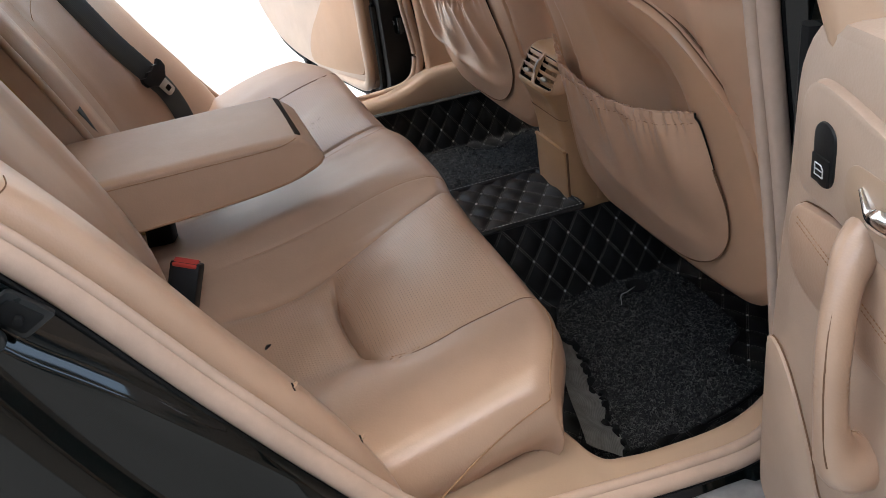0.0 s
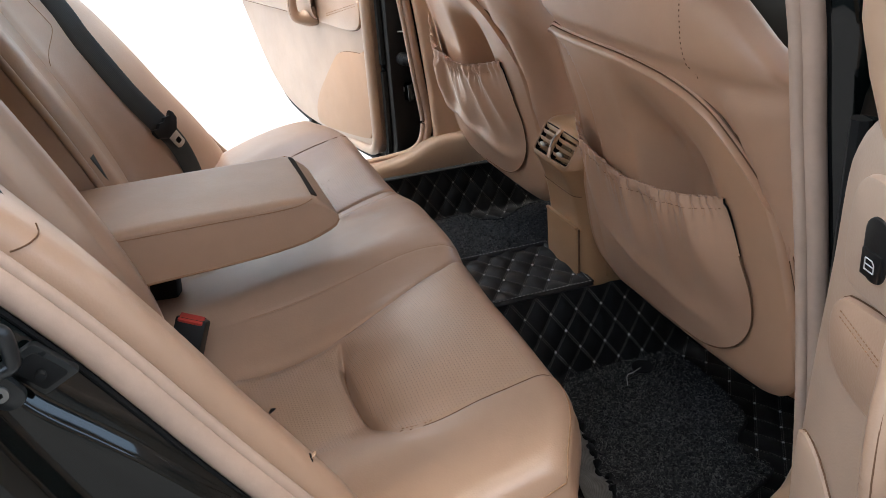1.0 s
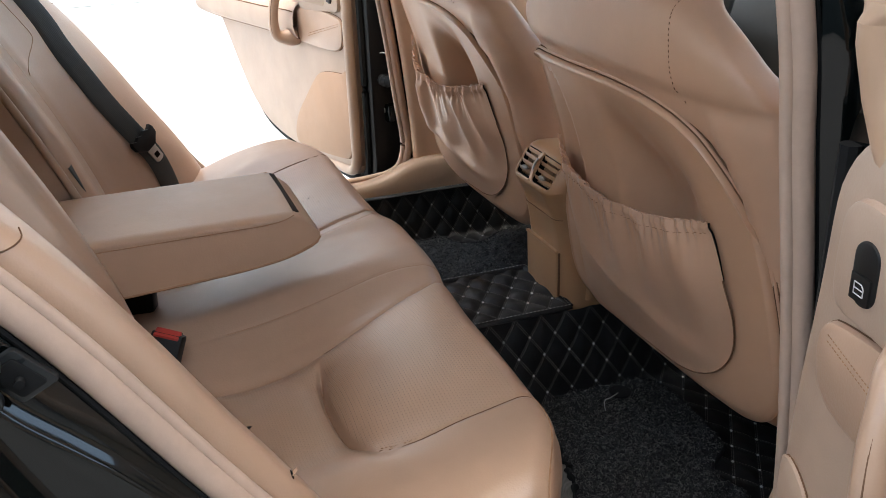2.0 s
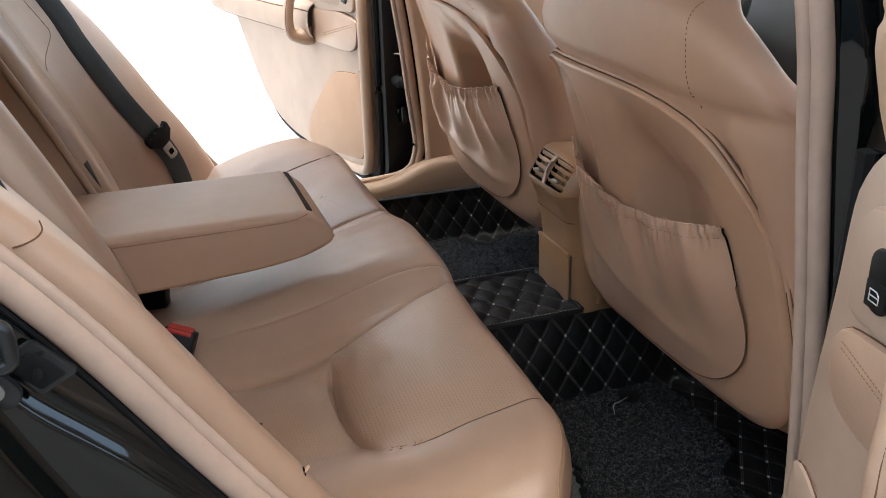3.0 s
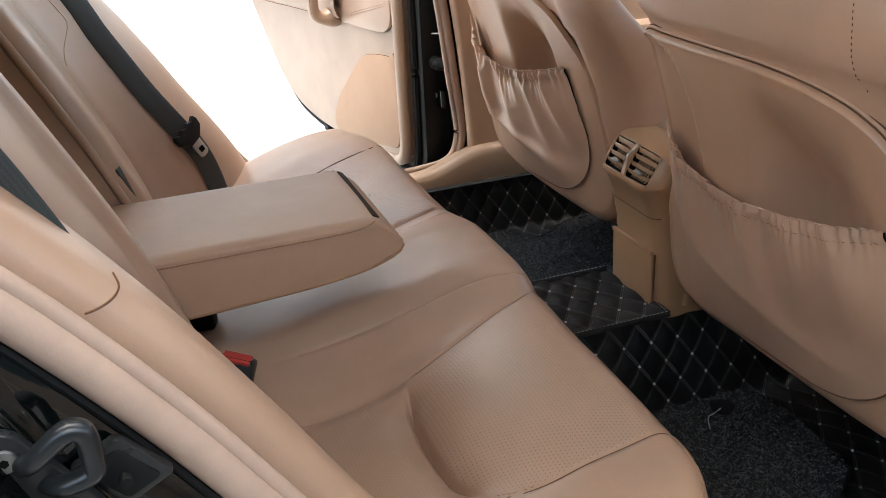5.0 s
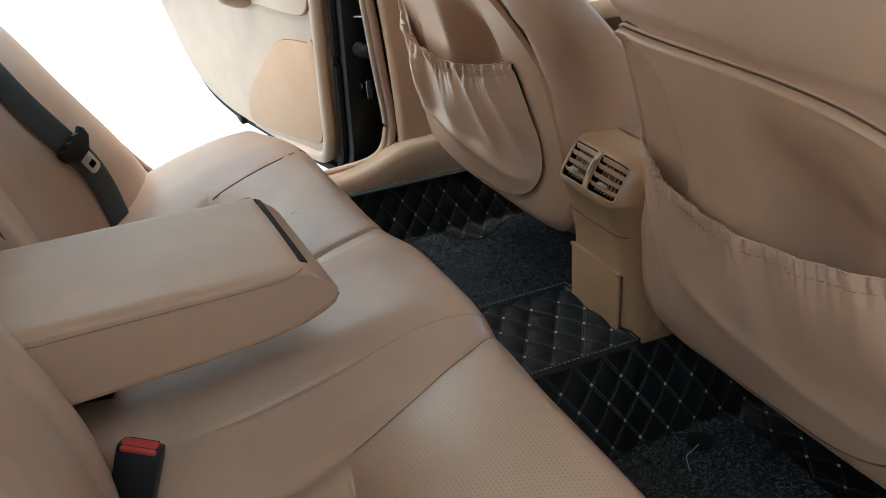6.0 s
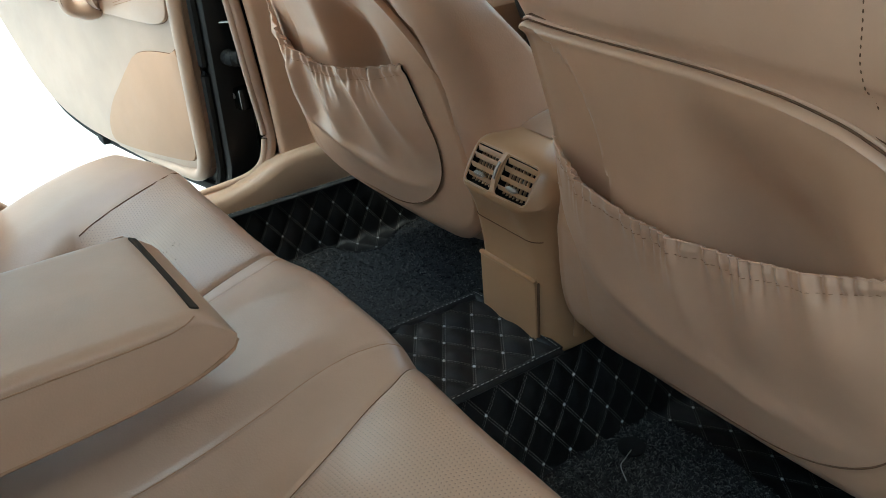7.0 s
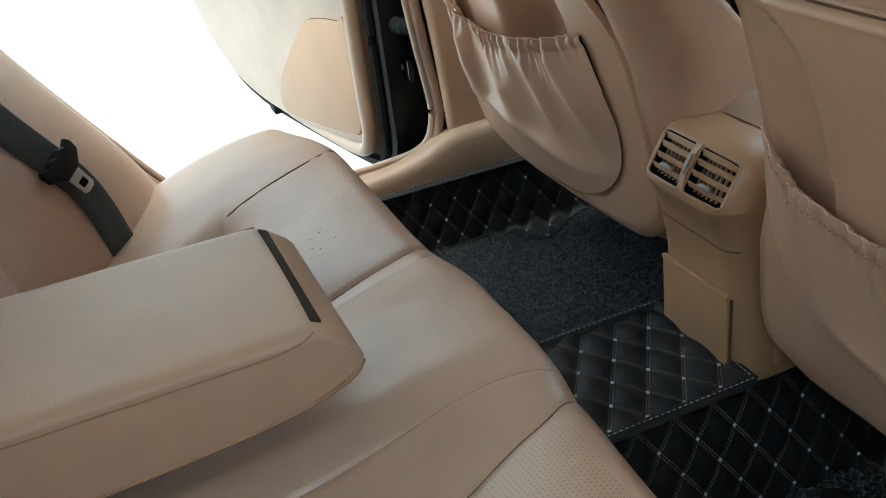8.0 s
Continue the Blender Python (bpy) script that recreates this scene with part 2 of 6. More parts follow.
# ---- building helpers ----
def sm(lo, hi, v):
    t = max(0.0, min(1.0, (v - lo) / (hi - lo)))
    return t * t * (3 - 2 * t)


def lerp(a, b, t):
    return a + (b - a) * t


def bell(v, w):
    return math.exp(-(v / w) ** 2)


def spline(keys):
    """A smooth function through (place, value) keys, in order."""
    xs = [k[0] for k in keys]
    ys = [k[1] for k in keys]
    ms = []
    for i in range(len(xs)):
        a, b = max(0, i - 1), min(len(xs) - 1, i + 1)
        ms.append((ys[b] - ys[a]) / (xs[b] - xs[a]))

    def f(x):
        if x <= xs[0]:
            return ys[0]
        if x >= xs[-1]:
            return ys[-1]
        i = max(k for k in range(len(xs) - 1) if xs[k] <= x)
        h = xs[i + 1] - xs[i]
        t = (x - xs[i]) / h
        return ((2 * t ** 3 - 3 * t ** 2 + 1) * ys[i] + (t ** 3 - 2 * t ** 2 + t) * h * ms[i]
                + (3 * t ** 2 - 2 * t ** 3) * ys[i + 1] + (t ** 3 - t ** 2) * h * ms[i + 1])
    return f


def path(points, n=40, closed=False):
    """Points evenly laid along a smooth curve through the given ones."""
    P = [Vector(p) for p in points]
    if closed:
        P = [P[-1], *P, P[0], P[1]]
    else:
        P = [2 * P[0] - P[1], *P, 2 * P[-1] - P[-2]]
    dense = []
    for i in range(1, len(P) - 2):
        for k in range(12):
            t = k / 12
            a, b, c, d = P[i - 1], P[i], P[i + 1], P[i + 2]
            dense.append(0.5 * ((2 * b) + (c - a) * t + (2 * a - 5 * b + 4 * c - d) * t * t + (3 * b - a - 3 * c + d) * t ** 3))
    dense.append(P[-2])
    run = [0.0]
    for a, b in zip(dense, dense[1:]):
        run.append(run[-1] + (b - a).length)
    out = []
    for k in range(n):
        s = run[-1] * k / (n if closed else n - 1)
        out.append(Vector([float(np.interp(s, run, [p[c] for p in dense])) for c in range(3)]))
    return out


def sheet(fn, us, vs, uv=None, closed_u=False, bm=None):
    """A grid of faces; fn(u, v) gives a place, uv(u, v) its cloth coordinates."""
    bm = bm or bmesh.new()
    lay = bm.loops.layers.uv.verify()
    rows = [[bm.verts.new(fn(u, v)) for u in us] for v in vs]
    nu = len(us)
    for j in range(len(vs) - 1):
        for i in range(nu if closed_u else nu - 1):
            k = (i + 1) % nu
            f = bm.faces.new((rows[j][i], rows[j][k], rows[j + 1][k], rows[j + 1][i]))
            if uv:
                for lp, (a, b) in zip(f.loops, ((i, j), (k, j), (k, j + 1), (i, j + 1))):
                    lp[lay].uv = uv(us[a], vs[b])
    return bm, rows


def tube(pts, r, sides=8, bm=None, squash=1.0, up=(0, 0, 1), closed=False, caps=True):
    """A round bar along points; r is one radius or one for each point; squash flattens it along up."""
    bm = bm or bmesh.new()
    pts = [Vector(p) for p in pts]
    n = len(pts)
    rings = []
    for i, p in enumerate(pts):
        a = pts[(i - 1) % n] if closed or i else pts[0]
        b = pts[(i + 1) % n] if closed or i < n - 1 else pts[-1]
        d = (b - a).normalized()
        side = d.cross(Vector(up))
        if side.length < 1e-4:
            side = d.cross(Vector((1, 0, 0.01)))
        side.normalize()
        top = side.cross(d).normalized()
        q = r[i] if isinstance(r, (list, tuple)) else r
        rings.append([bm.verts.new(p + side * q * math.cos(2 * math.pi * k / sides) + top * q * squash * math.sin(2 * math.pi * k / sides)) for k in range(sides)])
    for i in range(n if closed else n - 1):
        j = (i + 1) % n
        for k in range(sides):
            m = (k + 1) % sides
            bm.faces.new((rings[i][k], rings[i][m], rings[j][m], rings[j][k]))
    if caps and not closed:
        bm.faces.new(rings[0][::-1])
        bm.faces.new(rings[-1])
    return bm


def box(size, at=(0, 0, 0), bevel=0.004, turn=None, bm=None, seg=2):
    """A box with rounded edges, centred at a place, turned by degrees."""
    b2 = bmesh.new()
    bmesh.ops.create_cube(b2, size=1)
    bmesh.ops.scale(b2, vec=size, verts=b2.verts)
    if bevel:
        bmesh.ops.bevel(b2, geom=list(b2.edges), offset=bevel, segments=seg, profile=0.6, affect="EDGES")
    m = pose(*at, *(turn or (0, 0, 0)))
    bmesh.ops.transform(b2, matrix=m, verts=b2.verts)
    return b2 if bm is None else join(bm, b2)


def join(bm, other, m=None):
    me = bpy.data.meshes.new("tmp")
    other.to_mesh(me)
    other.free()
    if m is not None:
        me.transform(m)
    bm.from_mesh(me)
    bpy.data.meshes.remove(me)
    return bm


def disc(r, h, at, axis, sides=24, bevel=0.0015, bm=None):
    """A short round block whose axis points along axis."""
    b2 = bmesh.new()
    bmesh.ops.create_cone(b2, cap_ends=True, segments=sides, radius1=r, radius2=r, depth=h)
    if bevel:
        rim = [e for e in b2.edges if len(e.link_faces) == 2 and any(len(f.verts) > 4 for f in e.link_faces)]
        bmesh.ops.bevel(b2, geom=rim, offset=bevel, segments=2, profile=0.6, affect="EDGES")
    q = Vector(axis).normalized().to_track_quat("Z", "Y")
    bmesh.ops.transform(b2, matrix=Matrix.Translation(at) @ q.to_matrix().to_4x4(), verts=b2.verts)
    return b2 if bm is None else join(bm, b2)


def plate(outline, thick, to_world, bevel=0.003, seg=2):
    """A flat piece with a given outline (a, b), its face raised by thick, laid out by to_world(a, b, height)."""
    bm = bmesh.new()
    low = [bm.verts.new(to_world(a, b, 0.0)) for a, b in outline]
    ca = sum(p[0] for p in outline) / len(outline)
    cb = sum(p[1] for p in outline) / len(outline)
    rings = [low]
    steps = [(0.0, thick - bevel)] + [(bevel * (1 - math.cos(t)), thick - bevel + bevel * math.sin(t)) for t in (math.pi / 4, math.pi / 2)]
    n = len(outline)
    for inset, h in steps:
        ring = []
        for i, (a, b) in enumerate(outline):
            pa, pb = outline[i - 1], outline[(i + 1) % n]
            tx, ty = pb[0] - pa[0], pb[1] - pa[1]
            ln = math.hypot(tx, ty) or 1
            nx, ny = -ty / ln, tx / ln
            if nx * (ca - a) + ny * (cb - b) < 0:
                nx, ny = -nx, -ny
            ring.append(bm.verts.new(to_world(a + nx * inset, b + ny * inset, h)))
        rings.append(ring)
    for r0, r1 in zip(rings, rings[1:]):
        for i in range(n):
            k = (i + 1) % n
            bm.faces.new((r0[i], r0[k], r1[k], r1[i]))
    bm.faces.new(rings[-1])
    bm.faces.new(low[::-1])
    return bm


def rounded(a0, a1, b0, b1, r, n=6):
    """The outline of a rectangle with rounded corners."""
    out = []
    for ca, cb, start in ((a1 - r, b1 - r, 0), (a0 + r, b1 - r, 90), (a0 + r, b0 + r, 180), (a1 - r, b0 + r, 270)):
        for k in range(n + 1):
            t = radians(start + 90 * k / n)
            out.append((ca + r * math.cos(t), cb + r * math.sin(t)))
    return out


def finish(bm, sharp=38):
    bmesh.ops.recalc_face_normals(bm, faces=bm.faces)
    lim = radians(sharp)
    for f in bm.faces:
        f.smooth = True
    for e in bm.edges:
        if len(e.link_faces) == 2 and e.calc_face_angle(0) > lim:
            e.smooth = False


def part(name, bm, material, parent, label="", sharp=38, extra=()):
    finish(bm, sharp)
    me = bpy.data.meshes.new(name)
    bm.to_mesh(me)
    bm.free()
    for m in (material, *extra):
        me.materials.append(m)
    ob = new(name, me)
    if parent is not None:
        ob.parent = parent
    if label:
        ob["label"] = label
    return ob


def thing(name, label, category, group="", kind="", at=(0, 0, 0)):
    ob = new(name)
    ob.empty_display_size = 0.05
    return tagged(ob, label, category, group, kind)


def span(a, b, n):
    return [a + (b - a) * i / (n - 1) for i in range(n)]


def dense(stops):
    """Sample places: (start, end, count) stretches joined."""
    out = []
    for a, b, n in stops:
        out += [a + (b - a) * i / n for i in range(n)]
    return out + [stops[-1][1]]


def stitches(pts, every, size, bm=None, off=(0, 0, 0)):
    """Short raised threads along a line of points."""
    bm = bm or bmesh.new()
    run, o = 0.0, Vector(off)
    for a, b in zip(pts, pts[1:]):
        run += (b - a).length
        if run >= every:
            run = 0.0
            d = (b - a).normalized()
            tube([a + o - d * every * 0.32, a + o, a + o + d * every * 0.32], [size * 0.6, size, size * 0.6], 5, bm)
    return bm


MID = -0.033      # the car's centre line at the rear bench


# ---- ground ----
lines = dense([(-400, -12, 6), (-12, 12, 24), (12, 400, 6)])
bm, _ = sheet(lambda u, v: (u, v, 0.0), lines, dense([(-400, -12, 6), (-12, -1.2, 11), (-1.2, 12, 13), (12, 400, 6)]))
# the near half, out of view, takes the darkened floor
for f in bm.faces:
    f.material_index = int(f.calc_center_median().y < -1.2)
tagged(part("ground", bm, ground_white, None, extra=(ground_grey,)), "pale painted workshop floor with faint scuffs, its unseen near half darkened against reflections", "floor", kind="structure")
# added wall out of view: cuts the far sky and bounces pale light back
wall = box((60.0, 0.25, 8.0), (0.0, 8.0, 4.0), 0.02)
tagged(part("north_light_wall", wall, plastic("pale_bounce_wall", (0.74, 0.74, 0.72), 0.8, 40.0, 0.3), None), "unseen pale wall added beyond the far door to shape its light", "wall", kind="structure")
# added wall out of view: blocks low near-side sky, darkens reflections in the paint
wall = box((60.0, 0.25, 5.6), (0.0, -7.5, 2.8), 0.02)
tagged(part("south_light_blocker", wall, plastic("dark_blocker_wall", (0.045, 0.052, 0.049), 0.8, 40.0, 0.3), None), "unseen dark wall added to dim near-side light and paint reflections", "wall", kind="structure")
# added sheet out of view, keeps steep sky light off the near wing and seal
sky_blocker = box((26.0, 0.95, 0.12), (0.0, -1.20, 2.75), 0.02)
tagged(part("sky_blocker", sky_blocker, plastic("sky_blocker_sheet", (0.30, 0.30, 0.29), 0.6, 40.0, 0.3), None), "unseen flat sheet added above the near side to block high sky light", "canopy", kind="structure")


# ---- rear bench ----
SEAM_OUT = 0.494
EDGE_R, EDGE_L = -0.672, 0.655


def crease_x(y):
    a = abs(y - MID)
    return 0.034 - 0.030 * max(0.0, 1 - ((a - 0.322) / 0.165) ** 2)


# the seams either side of the raised middle: the near one bends outward to the crease
near_in = spline([(-0.34, -0.236), (-0.03, -0.232), (0.03, -0.228), (0.06, -0.222), (0.11, -0.211), (0.165, -0.194), (0.20, -0.185), (0.235, -0.170), (0.26, -0.166)])
far_in = spline([(-0.34, 0.166), (0.10, 0.163), (0.18, 0.165), (0.235, 0.172), (0.26, 0.174)])
near_mid = spline([(-0.34, -0.133), (0.01, -0.132), (0.07, -0.130), (0.13, -0.125), (0.18, -0.127), (0.225, -0.138), (0.26, -0.142)])
far_mid = spline([(-0.34, 0.132), (0.10, 0.134), (0.18, 0.133), (0.235, 0.142), (0.26, 0.145)])


near_out = spline([(-0.34, 0.440), (0.0, 0.452), (0.027, 0.464), (0.05, 0.478), (0.084, 0.488), (0.13, 0.491), (0.17, 0.494), (0.26, 0.494)])
far_out = spline([(-0.34, 0.455), (0.03, 0.463), (0.05, 0.469), (0.09, 0.478), (0.148, 0.498), (0.19, 0.522), (0.23, 0.550), (0.26, 0.560)])


def from_middle(x, y):
    """Distance from the middle of the bench, evened out so that the seams lie alike on both sides."""
    d = abs(y - MID)
    if y < MID:
        keys = (0.0, MID - near_mid(x), MID - near_in(x), near_out(x), 1.0)
        return float(np.interp(d, keys, (0.0, 0.090, 0.160, 0.494, 1.0)))
    keys = (0.0, far_mid(x) - MID, far_in(x) - MID, far_out(x), 1.0)
    return float(np.interp(d, keys, (0.0, 0.128, 0.160, 0.494, 1.0)))


crown = spline([(-0.34, 0.545), (-0.2, 0.555), (0.0, 0.588), (0.12, 0.607), (0.2, 0.617), (0.26, 0.617)])
far_flank = spline([(-0.34, 0.505), (-0.2, 0.526), (-0.1, 0.557), (-0.05, 0.577), (0.0, 0.596), (0.05, 0.611), (0.10, 0.621), (0.15, 0.624), (0.20, 0.619), (0.26, 0.608)])
near_flank = spline([(-0.34, 0.505), (-0.2, 0.512), (-0.05, 0.537), (0.05, 0.559), (0.12, 0.577), (0.18, 0.590), (0.22, 0.597), (0.26, 0.600)])


def flank(x, y):
    return far_flank(x) if y > 0 else near_flank(x)




def bench_top(x, y):
    a = from_middle(x, y)
    xc = crease_x(y)
    d = x - xc
    if d < 0:
        seat = 0.520 + 0.10 * max(d, -0.2) + 0.004 * bell(d + 0.045, 0.035)
    else:
        seat = 0.520 + 0.078 * math.sin(min(1, d / 0.205) * math.pi / 2) ** 0.74
    seat -= (0.015 * bell(d, 0.0042) + 0.009 * bell(d, 0.020)) * (1 - sm(0.40, 0.50, a)) * sm(0.165, 0.235, a)
    seat = lerp(0.512 + 0.086 * sm(-0.12, 0.21, d), seat, sm(0.15, 0.25, a))
    seat += 0.006 * math.cos((a - 0.325) / 0.168 * math.pi / 2)
    w = sm(0.43, 0.535, a) if y < 0 else sm(0.37, 0.56, a)
    z = lerp(seat, flank(x, y), w)
    z = lerp(crown(x), z, sm(0.045, 0.165, a) ** 0.9)
    ins, mid = (near_in(x), near_mid(x)) if y < MID else (far_in(x), far_mid(x))
    fore = sm(0.0, 0.05, x)
    z -= (0.0036 * bell(y - ins, 0.0032) + 0.0016 * bell(y - ins, 0.012)) * fore
    z -= 0.006 * bell(y - ins, 0.016) * (1 - sm(-0.02, 0.05, x)) * sm(-0.2, -0.1, x)
    z -= (0.003 if y < 0 else 0.0014) * bell(a - SEAM_OUT, 0.0035) * sm(-0.02, 0.05, x) + 0.0014 * bell(y - mid, 0.0024) * sm(-0.16, -0.04, x)
    # slack creases in the worn hide of the middle
    z += 0.0011 * noise.noise((x * 26, y * 60, 1.7)) * bell(y + 0.02, 0.10) * sm(0.02, 0.10, x)
    return z


def bench_front(y):
    a = abs(y - MID)
    out = sm(0.50, 0.66, a)
    return 0.246 - 0.012 * sm(0.1, 0.3, a) - 0.055 * out ** 1.6


def bench_place(v, y):
    """v runs from 0 at the back to 1 at the front lip."""
    xf = bench_front(y)
    x = lerp(-0.34, xf, v)
    z = bench_top(x, y)
    d = xf - x
    rf = 0.034
    drop = 0.0
    if d < rf:
        drop += rf - math.sqrt(max(0.0, rf * rf - (rf - d) ** 2))
    e = min(y - EDGE_R, EDGE_L - y)
    rs, hs = (0.034, 0.027) if y < 0 else (0.050, 0.038)
    if y < 0:
        drop += 0.017 * max(0.0, 1 - e / 0.13) ** 1.6
    if e < rs:
        k = 1 - e / rs
        drop += hs * (1 - math.sqrt(max(0.0, 1 - k * k)))
    return Vector((x, y, z - drop))


bench = thing("rear_bench_cushion", "tan leather rear bench cushion with perforated inserts and a raised middle", "car seat")
ys = sorted(set([round(v, 5) for v in dense([(EDGE_R, EDGE_R + 0.09, 22), (EDGE_R + 0.09, -0.54, 5), (-0.54, -0.515, 12), (-0.515, -0.245, 38), (-0.245, -0.205, 18), (-0.205, -0.12, 40), (-0.12, -0.10, 4), (-0.10, 0.034, 12),
                                             (0.034, 0.115, 9), (0.115, 0.185, 34), (0.185, 0.448, 34), (0.448, 0.473, 12), (0.473, EDGE_L - 0.09, 6), (EDGE_L - 0.09, EDGE_L, 16)])]))
vs = dense([(0.0, 0.45, 24), (0.45, 0.55, 18), (0.55, 0.66, 56), (0.66, 0.75, 14), (0.75, 0.90, 14), (0.90, 1.0, 18)])
bm, rows = sheet(lambda y, v: bench_place(v, y), ys, vs, uv=lambda y, v: (y, lerp(-0.34, bench_front(y), v)))
for f in bm.faces:
    c = f.calc_center_median()
    a = from_middle(c.x, c.y)
    if 0.163 < a < SEAM_OUT - 0.004 and c.x > -0.2 and c.x < bench_front(c.y) - 0.028 and abs(c.x - crease_x(c.y)) > 0.006:
        f.material_index = 1 if c.x > crease_x(c.y) else 2
# the skirt that drops from the lip and from both ends
edge = [r[0] for r in rows] + rows[-1][1:-1] + [r[-1] for r in reversed(rows)]
last = edge
for drop, inward in ((0.010, -0.004), (0.026, -0.006), (0.045, -0.002), (0.065, 0.010), (0.085, 0.028), (0.105, 0.050), (0.135, 0.08), (0.2, 0.10)):
    ring = []
    for vtx in edge:
        p = vtx.co
        cen = Vector((-0.05, MID, p.z))
        d = (cen - p)
        d = Vector((d.x if p.x > 0.1 else 0, d.y * (1 if min(p.y - EDGE_R, EDGE_L - p.y) < 0.02 else 0), 0))
        d = d.normalized() if d.length > 0 else d
        ring.append(bm.verts.new(p + d * inward - Vector((0, 0, drop))))
    for i in range(len(edge) - 1):
        bm.faces.new((last[i], last[i + 1], ring[i + 1], ring[i]))
    last = ring
part("cushion_cover", bm, hide, bench, extra=(hide_perf, hide_faint), sharp=60)


def on_bench(pts, lift=0.0):
    """Points of a smooth line laid on the bench."""
    return [bench_place((x + 0.34) / (bench_front(y) + 0.34), y) + Vector((0, 0, lift)) for x, y in pts]


for s in (-1, 1):
    out = near_out if s < 0 else far_out
    line = on_bench([(x, MID + s * out(x)) for x in span(0.032, bench_front(MID + s * out(0.2)) - 0.008, 160)], -0.0006 if s < 0 else 0.0002)
    part("outer_seam", tube(line, 0.0014 if s < 0 else 0.0012, 6), seam_mat, bench, "dark double-stitched seam")
    if s < 0:
        part("outer_stitching", stitches([p + Vector((0, -s * 0.004, 0.0018)) for p in line], 0.0055, 0.0007), thread_mat, bench)
    ins, mid = (near_in, near_mid) if s < 0 else (far_in, far_mid)
    line = on_bench([(x, ins(x)) for x in span(0.028, bench_front(MID) - 0.006, 160)], -0.0004)
    part("inner_seam", tube(line, 0.0012, 6), seam_mat, bench)
    line = on_bench([(x, mid(x)) for x in span(-0.10, bench_front(MID) - 0.004, 200)], -0.0002)
    part("middle_seam", tube(line, 0.0007, 6), thread_mat, bench)
    side = EDGE_R if s < 0 else EDGE_L
    roll = [bench_place(0.985, side - s * 0.145 * (1 - k)) for k in span(0.0, 0.96, 20)]
    tip = roll[-1]
    for x in span(tip.x - 0.006, -0.04, 24):
        t = min(1.0, (tip.x - x) / 0.16)
        base = bench_place((x + 0.34) / (bench_front(side - s * 0.001) + 0.34), side - s * 0.001)
        roll.append(Vector((x, side + s * (0.003 + 0.008 * t), lerp(tip.z, base.z - 0.055, t))))
    part("end_piping", tube(roll, 0.0011, 6), thread_mat, bench)
# pin-prick damage beside the armrest
bm = bmesh.new()
random.seed(4)
for x, y in ((0.130, 0.291), (0.134, 0.281), (0.139, 0.257), (0.111, 0.285), (0.114, 0.281), (0.117, 0.252), (0.126, 0.287), (0.108, 0.262)):
    disc(random.uniform(0.0006, 0.0012), 0.0008, bench_place((x + 0.34) / (bench_front(y) + 0.34), y) + Vector((0, 0, 0.0003)), (0, 0, 1), 8, 0, bm)
tagged(part("pin_holes", bm, slot_mat, bench, "small dark punctures"), kind="stuff")

# small dark scrap on the seat
p = bench_place(0.401, -0.352)
tagged(part("scrap", tube([p + Vector((0, 0, 0.002)), p + Vector((0.004, 0.003, 0.004)), p + Vector((0.009, 0.006, 0.003))], [0.0015, 0.0026, 0.001], 6), black_plastic, None),
       "tiny dark scrap lying on the tan seat", "debris")

# ---- rear backrest ----
back_x = spline([(0.42, -0.232), (0.55, -0.229), (0.65, -0.243), (0.79, -0.294), (0.92, -0.353), (1.03, -0.408), (1.14, -0.466)])
wing = spline([(0.42, 0.225), (0.50, 0.213), (0.54, 0.202), (0.59, 0.184), (0.65, 0.163), (0.74, 0.136), (0.83, 0.118), (0.925, 0.098), (1.05, 0.055), (1.14, 0.03)])


def back_front(y, z):
    a = abs(y - MID)
    x = back_x(z) + wing(z) * sm(0.37, 0.675, a) ** 0.9
    x += 0.005 * bell(a - 0.25, 0.09) + 0.013 * (1 - sm(0.178, 0.212, a)) * sm(0.10, 0.16, a)
    x -= 0.010 * bell(a - 0.365, 0.018)
    return x


backrest = thing("rear_seat_upright", "reclined tan leather rear backrest with an open armrest niche", "car seat")


def back_piece(name, y0, y1, z0, z1, label, r0, r1, perf):
    yy = dense([(y0, y0 + 0.045, 10), (y0 + 0.045, y1 - 0.045, 44), (y1 - 0.045, y1, 10)])
    zz = dense([(z0, z0 + 0.04, 5), (z0 + 0.04, z1 - 0.05, 40), (z1 - 0.05, z1, 8)])

    def place(y, z):
        off = 0.0
        for e, r in ((y - y0, r0), (y1 - y, r1), (z1 - z, 0.045)):
            if e < r:
                off += r - math.sqrt(max(0.0, r * r - (r - e) ** 2))
        return Vector((back_front(y, z) - off, y, z))
    bm, rows = sheet(place, yy, zz, uv=lambda y, z: (y, z))
    if perf:
        for f in bm.faces:
            c = f.calc_center_median()
            if perf[0] < abs(c.y - MID) < perf[1] and 0.6 < c.z < 1.02:
                f.material_index = 1
    rim = [r[0] for r in rows] + rows[-1][1:-1] + [r[-1] for r in reversed(rows)]
    ring = [bm.verts.new((back_x(v.co.z) - 0.13, v.co.y, v.co.z)) for v in rim]
    for i in range(len(rim) - 1):
        bm.faces.new((rim[i], rim[i + 1], ring[i + 1], ring[i]))
    return part(name, bm, hide, backrest, label, sharp=70, extra=(hide_faint,))


back_piece("backrest_half", -0.722, -0.150, 0.44, 1.13, "outboard backrest half with a worn wing", 0.030, 0.040, None)
back_piece("backrest_half", 0.086, 0.668, 0.44, 1.13, "", 0.026, 0.030, None)
back_piece("backrest_bridge", -0.149, 0.085, 1.0, 1.13, "", 0.004, 0.004, None)
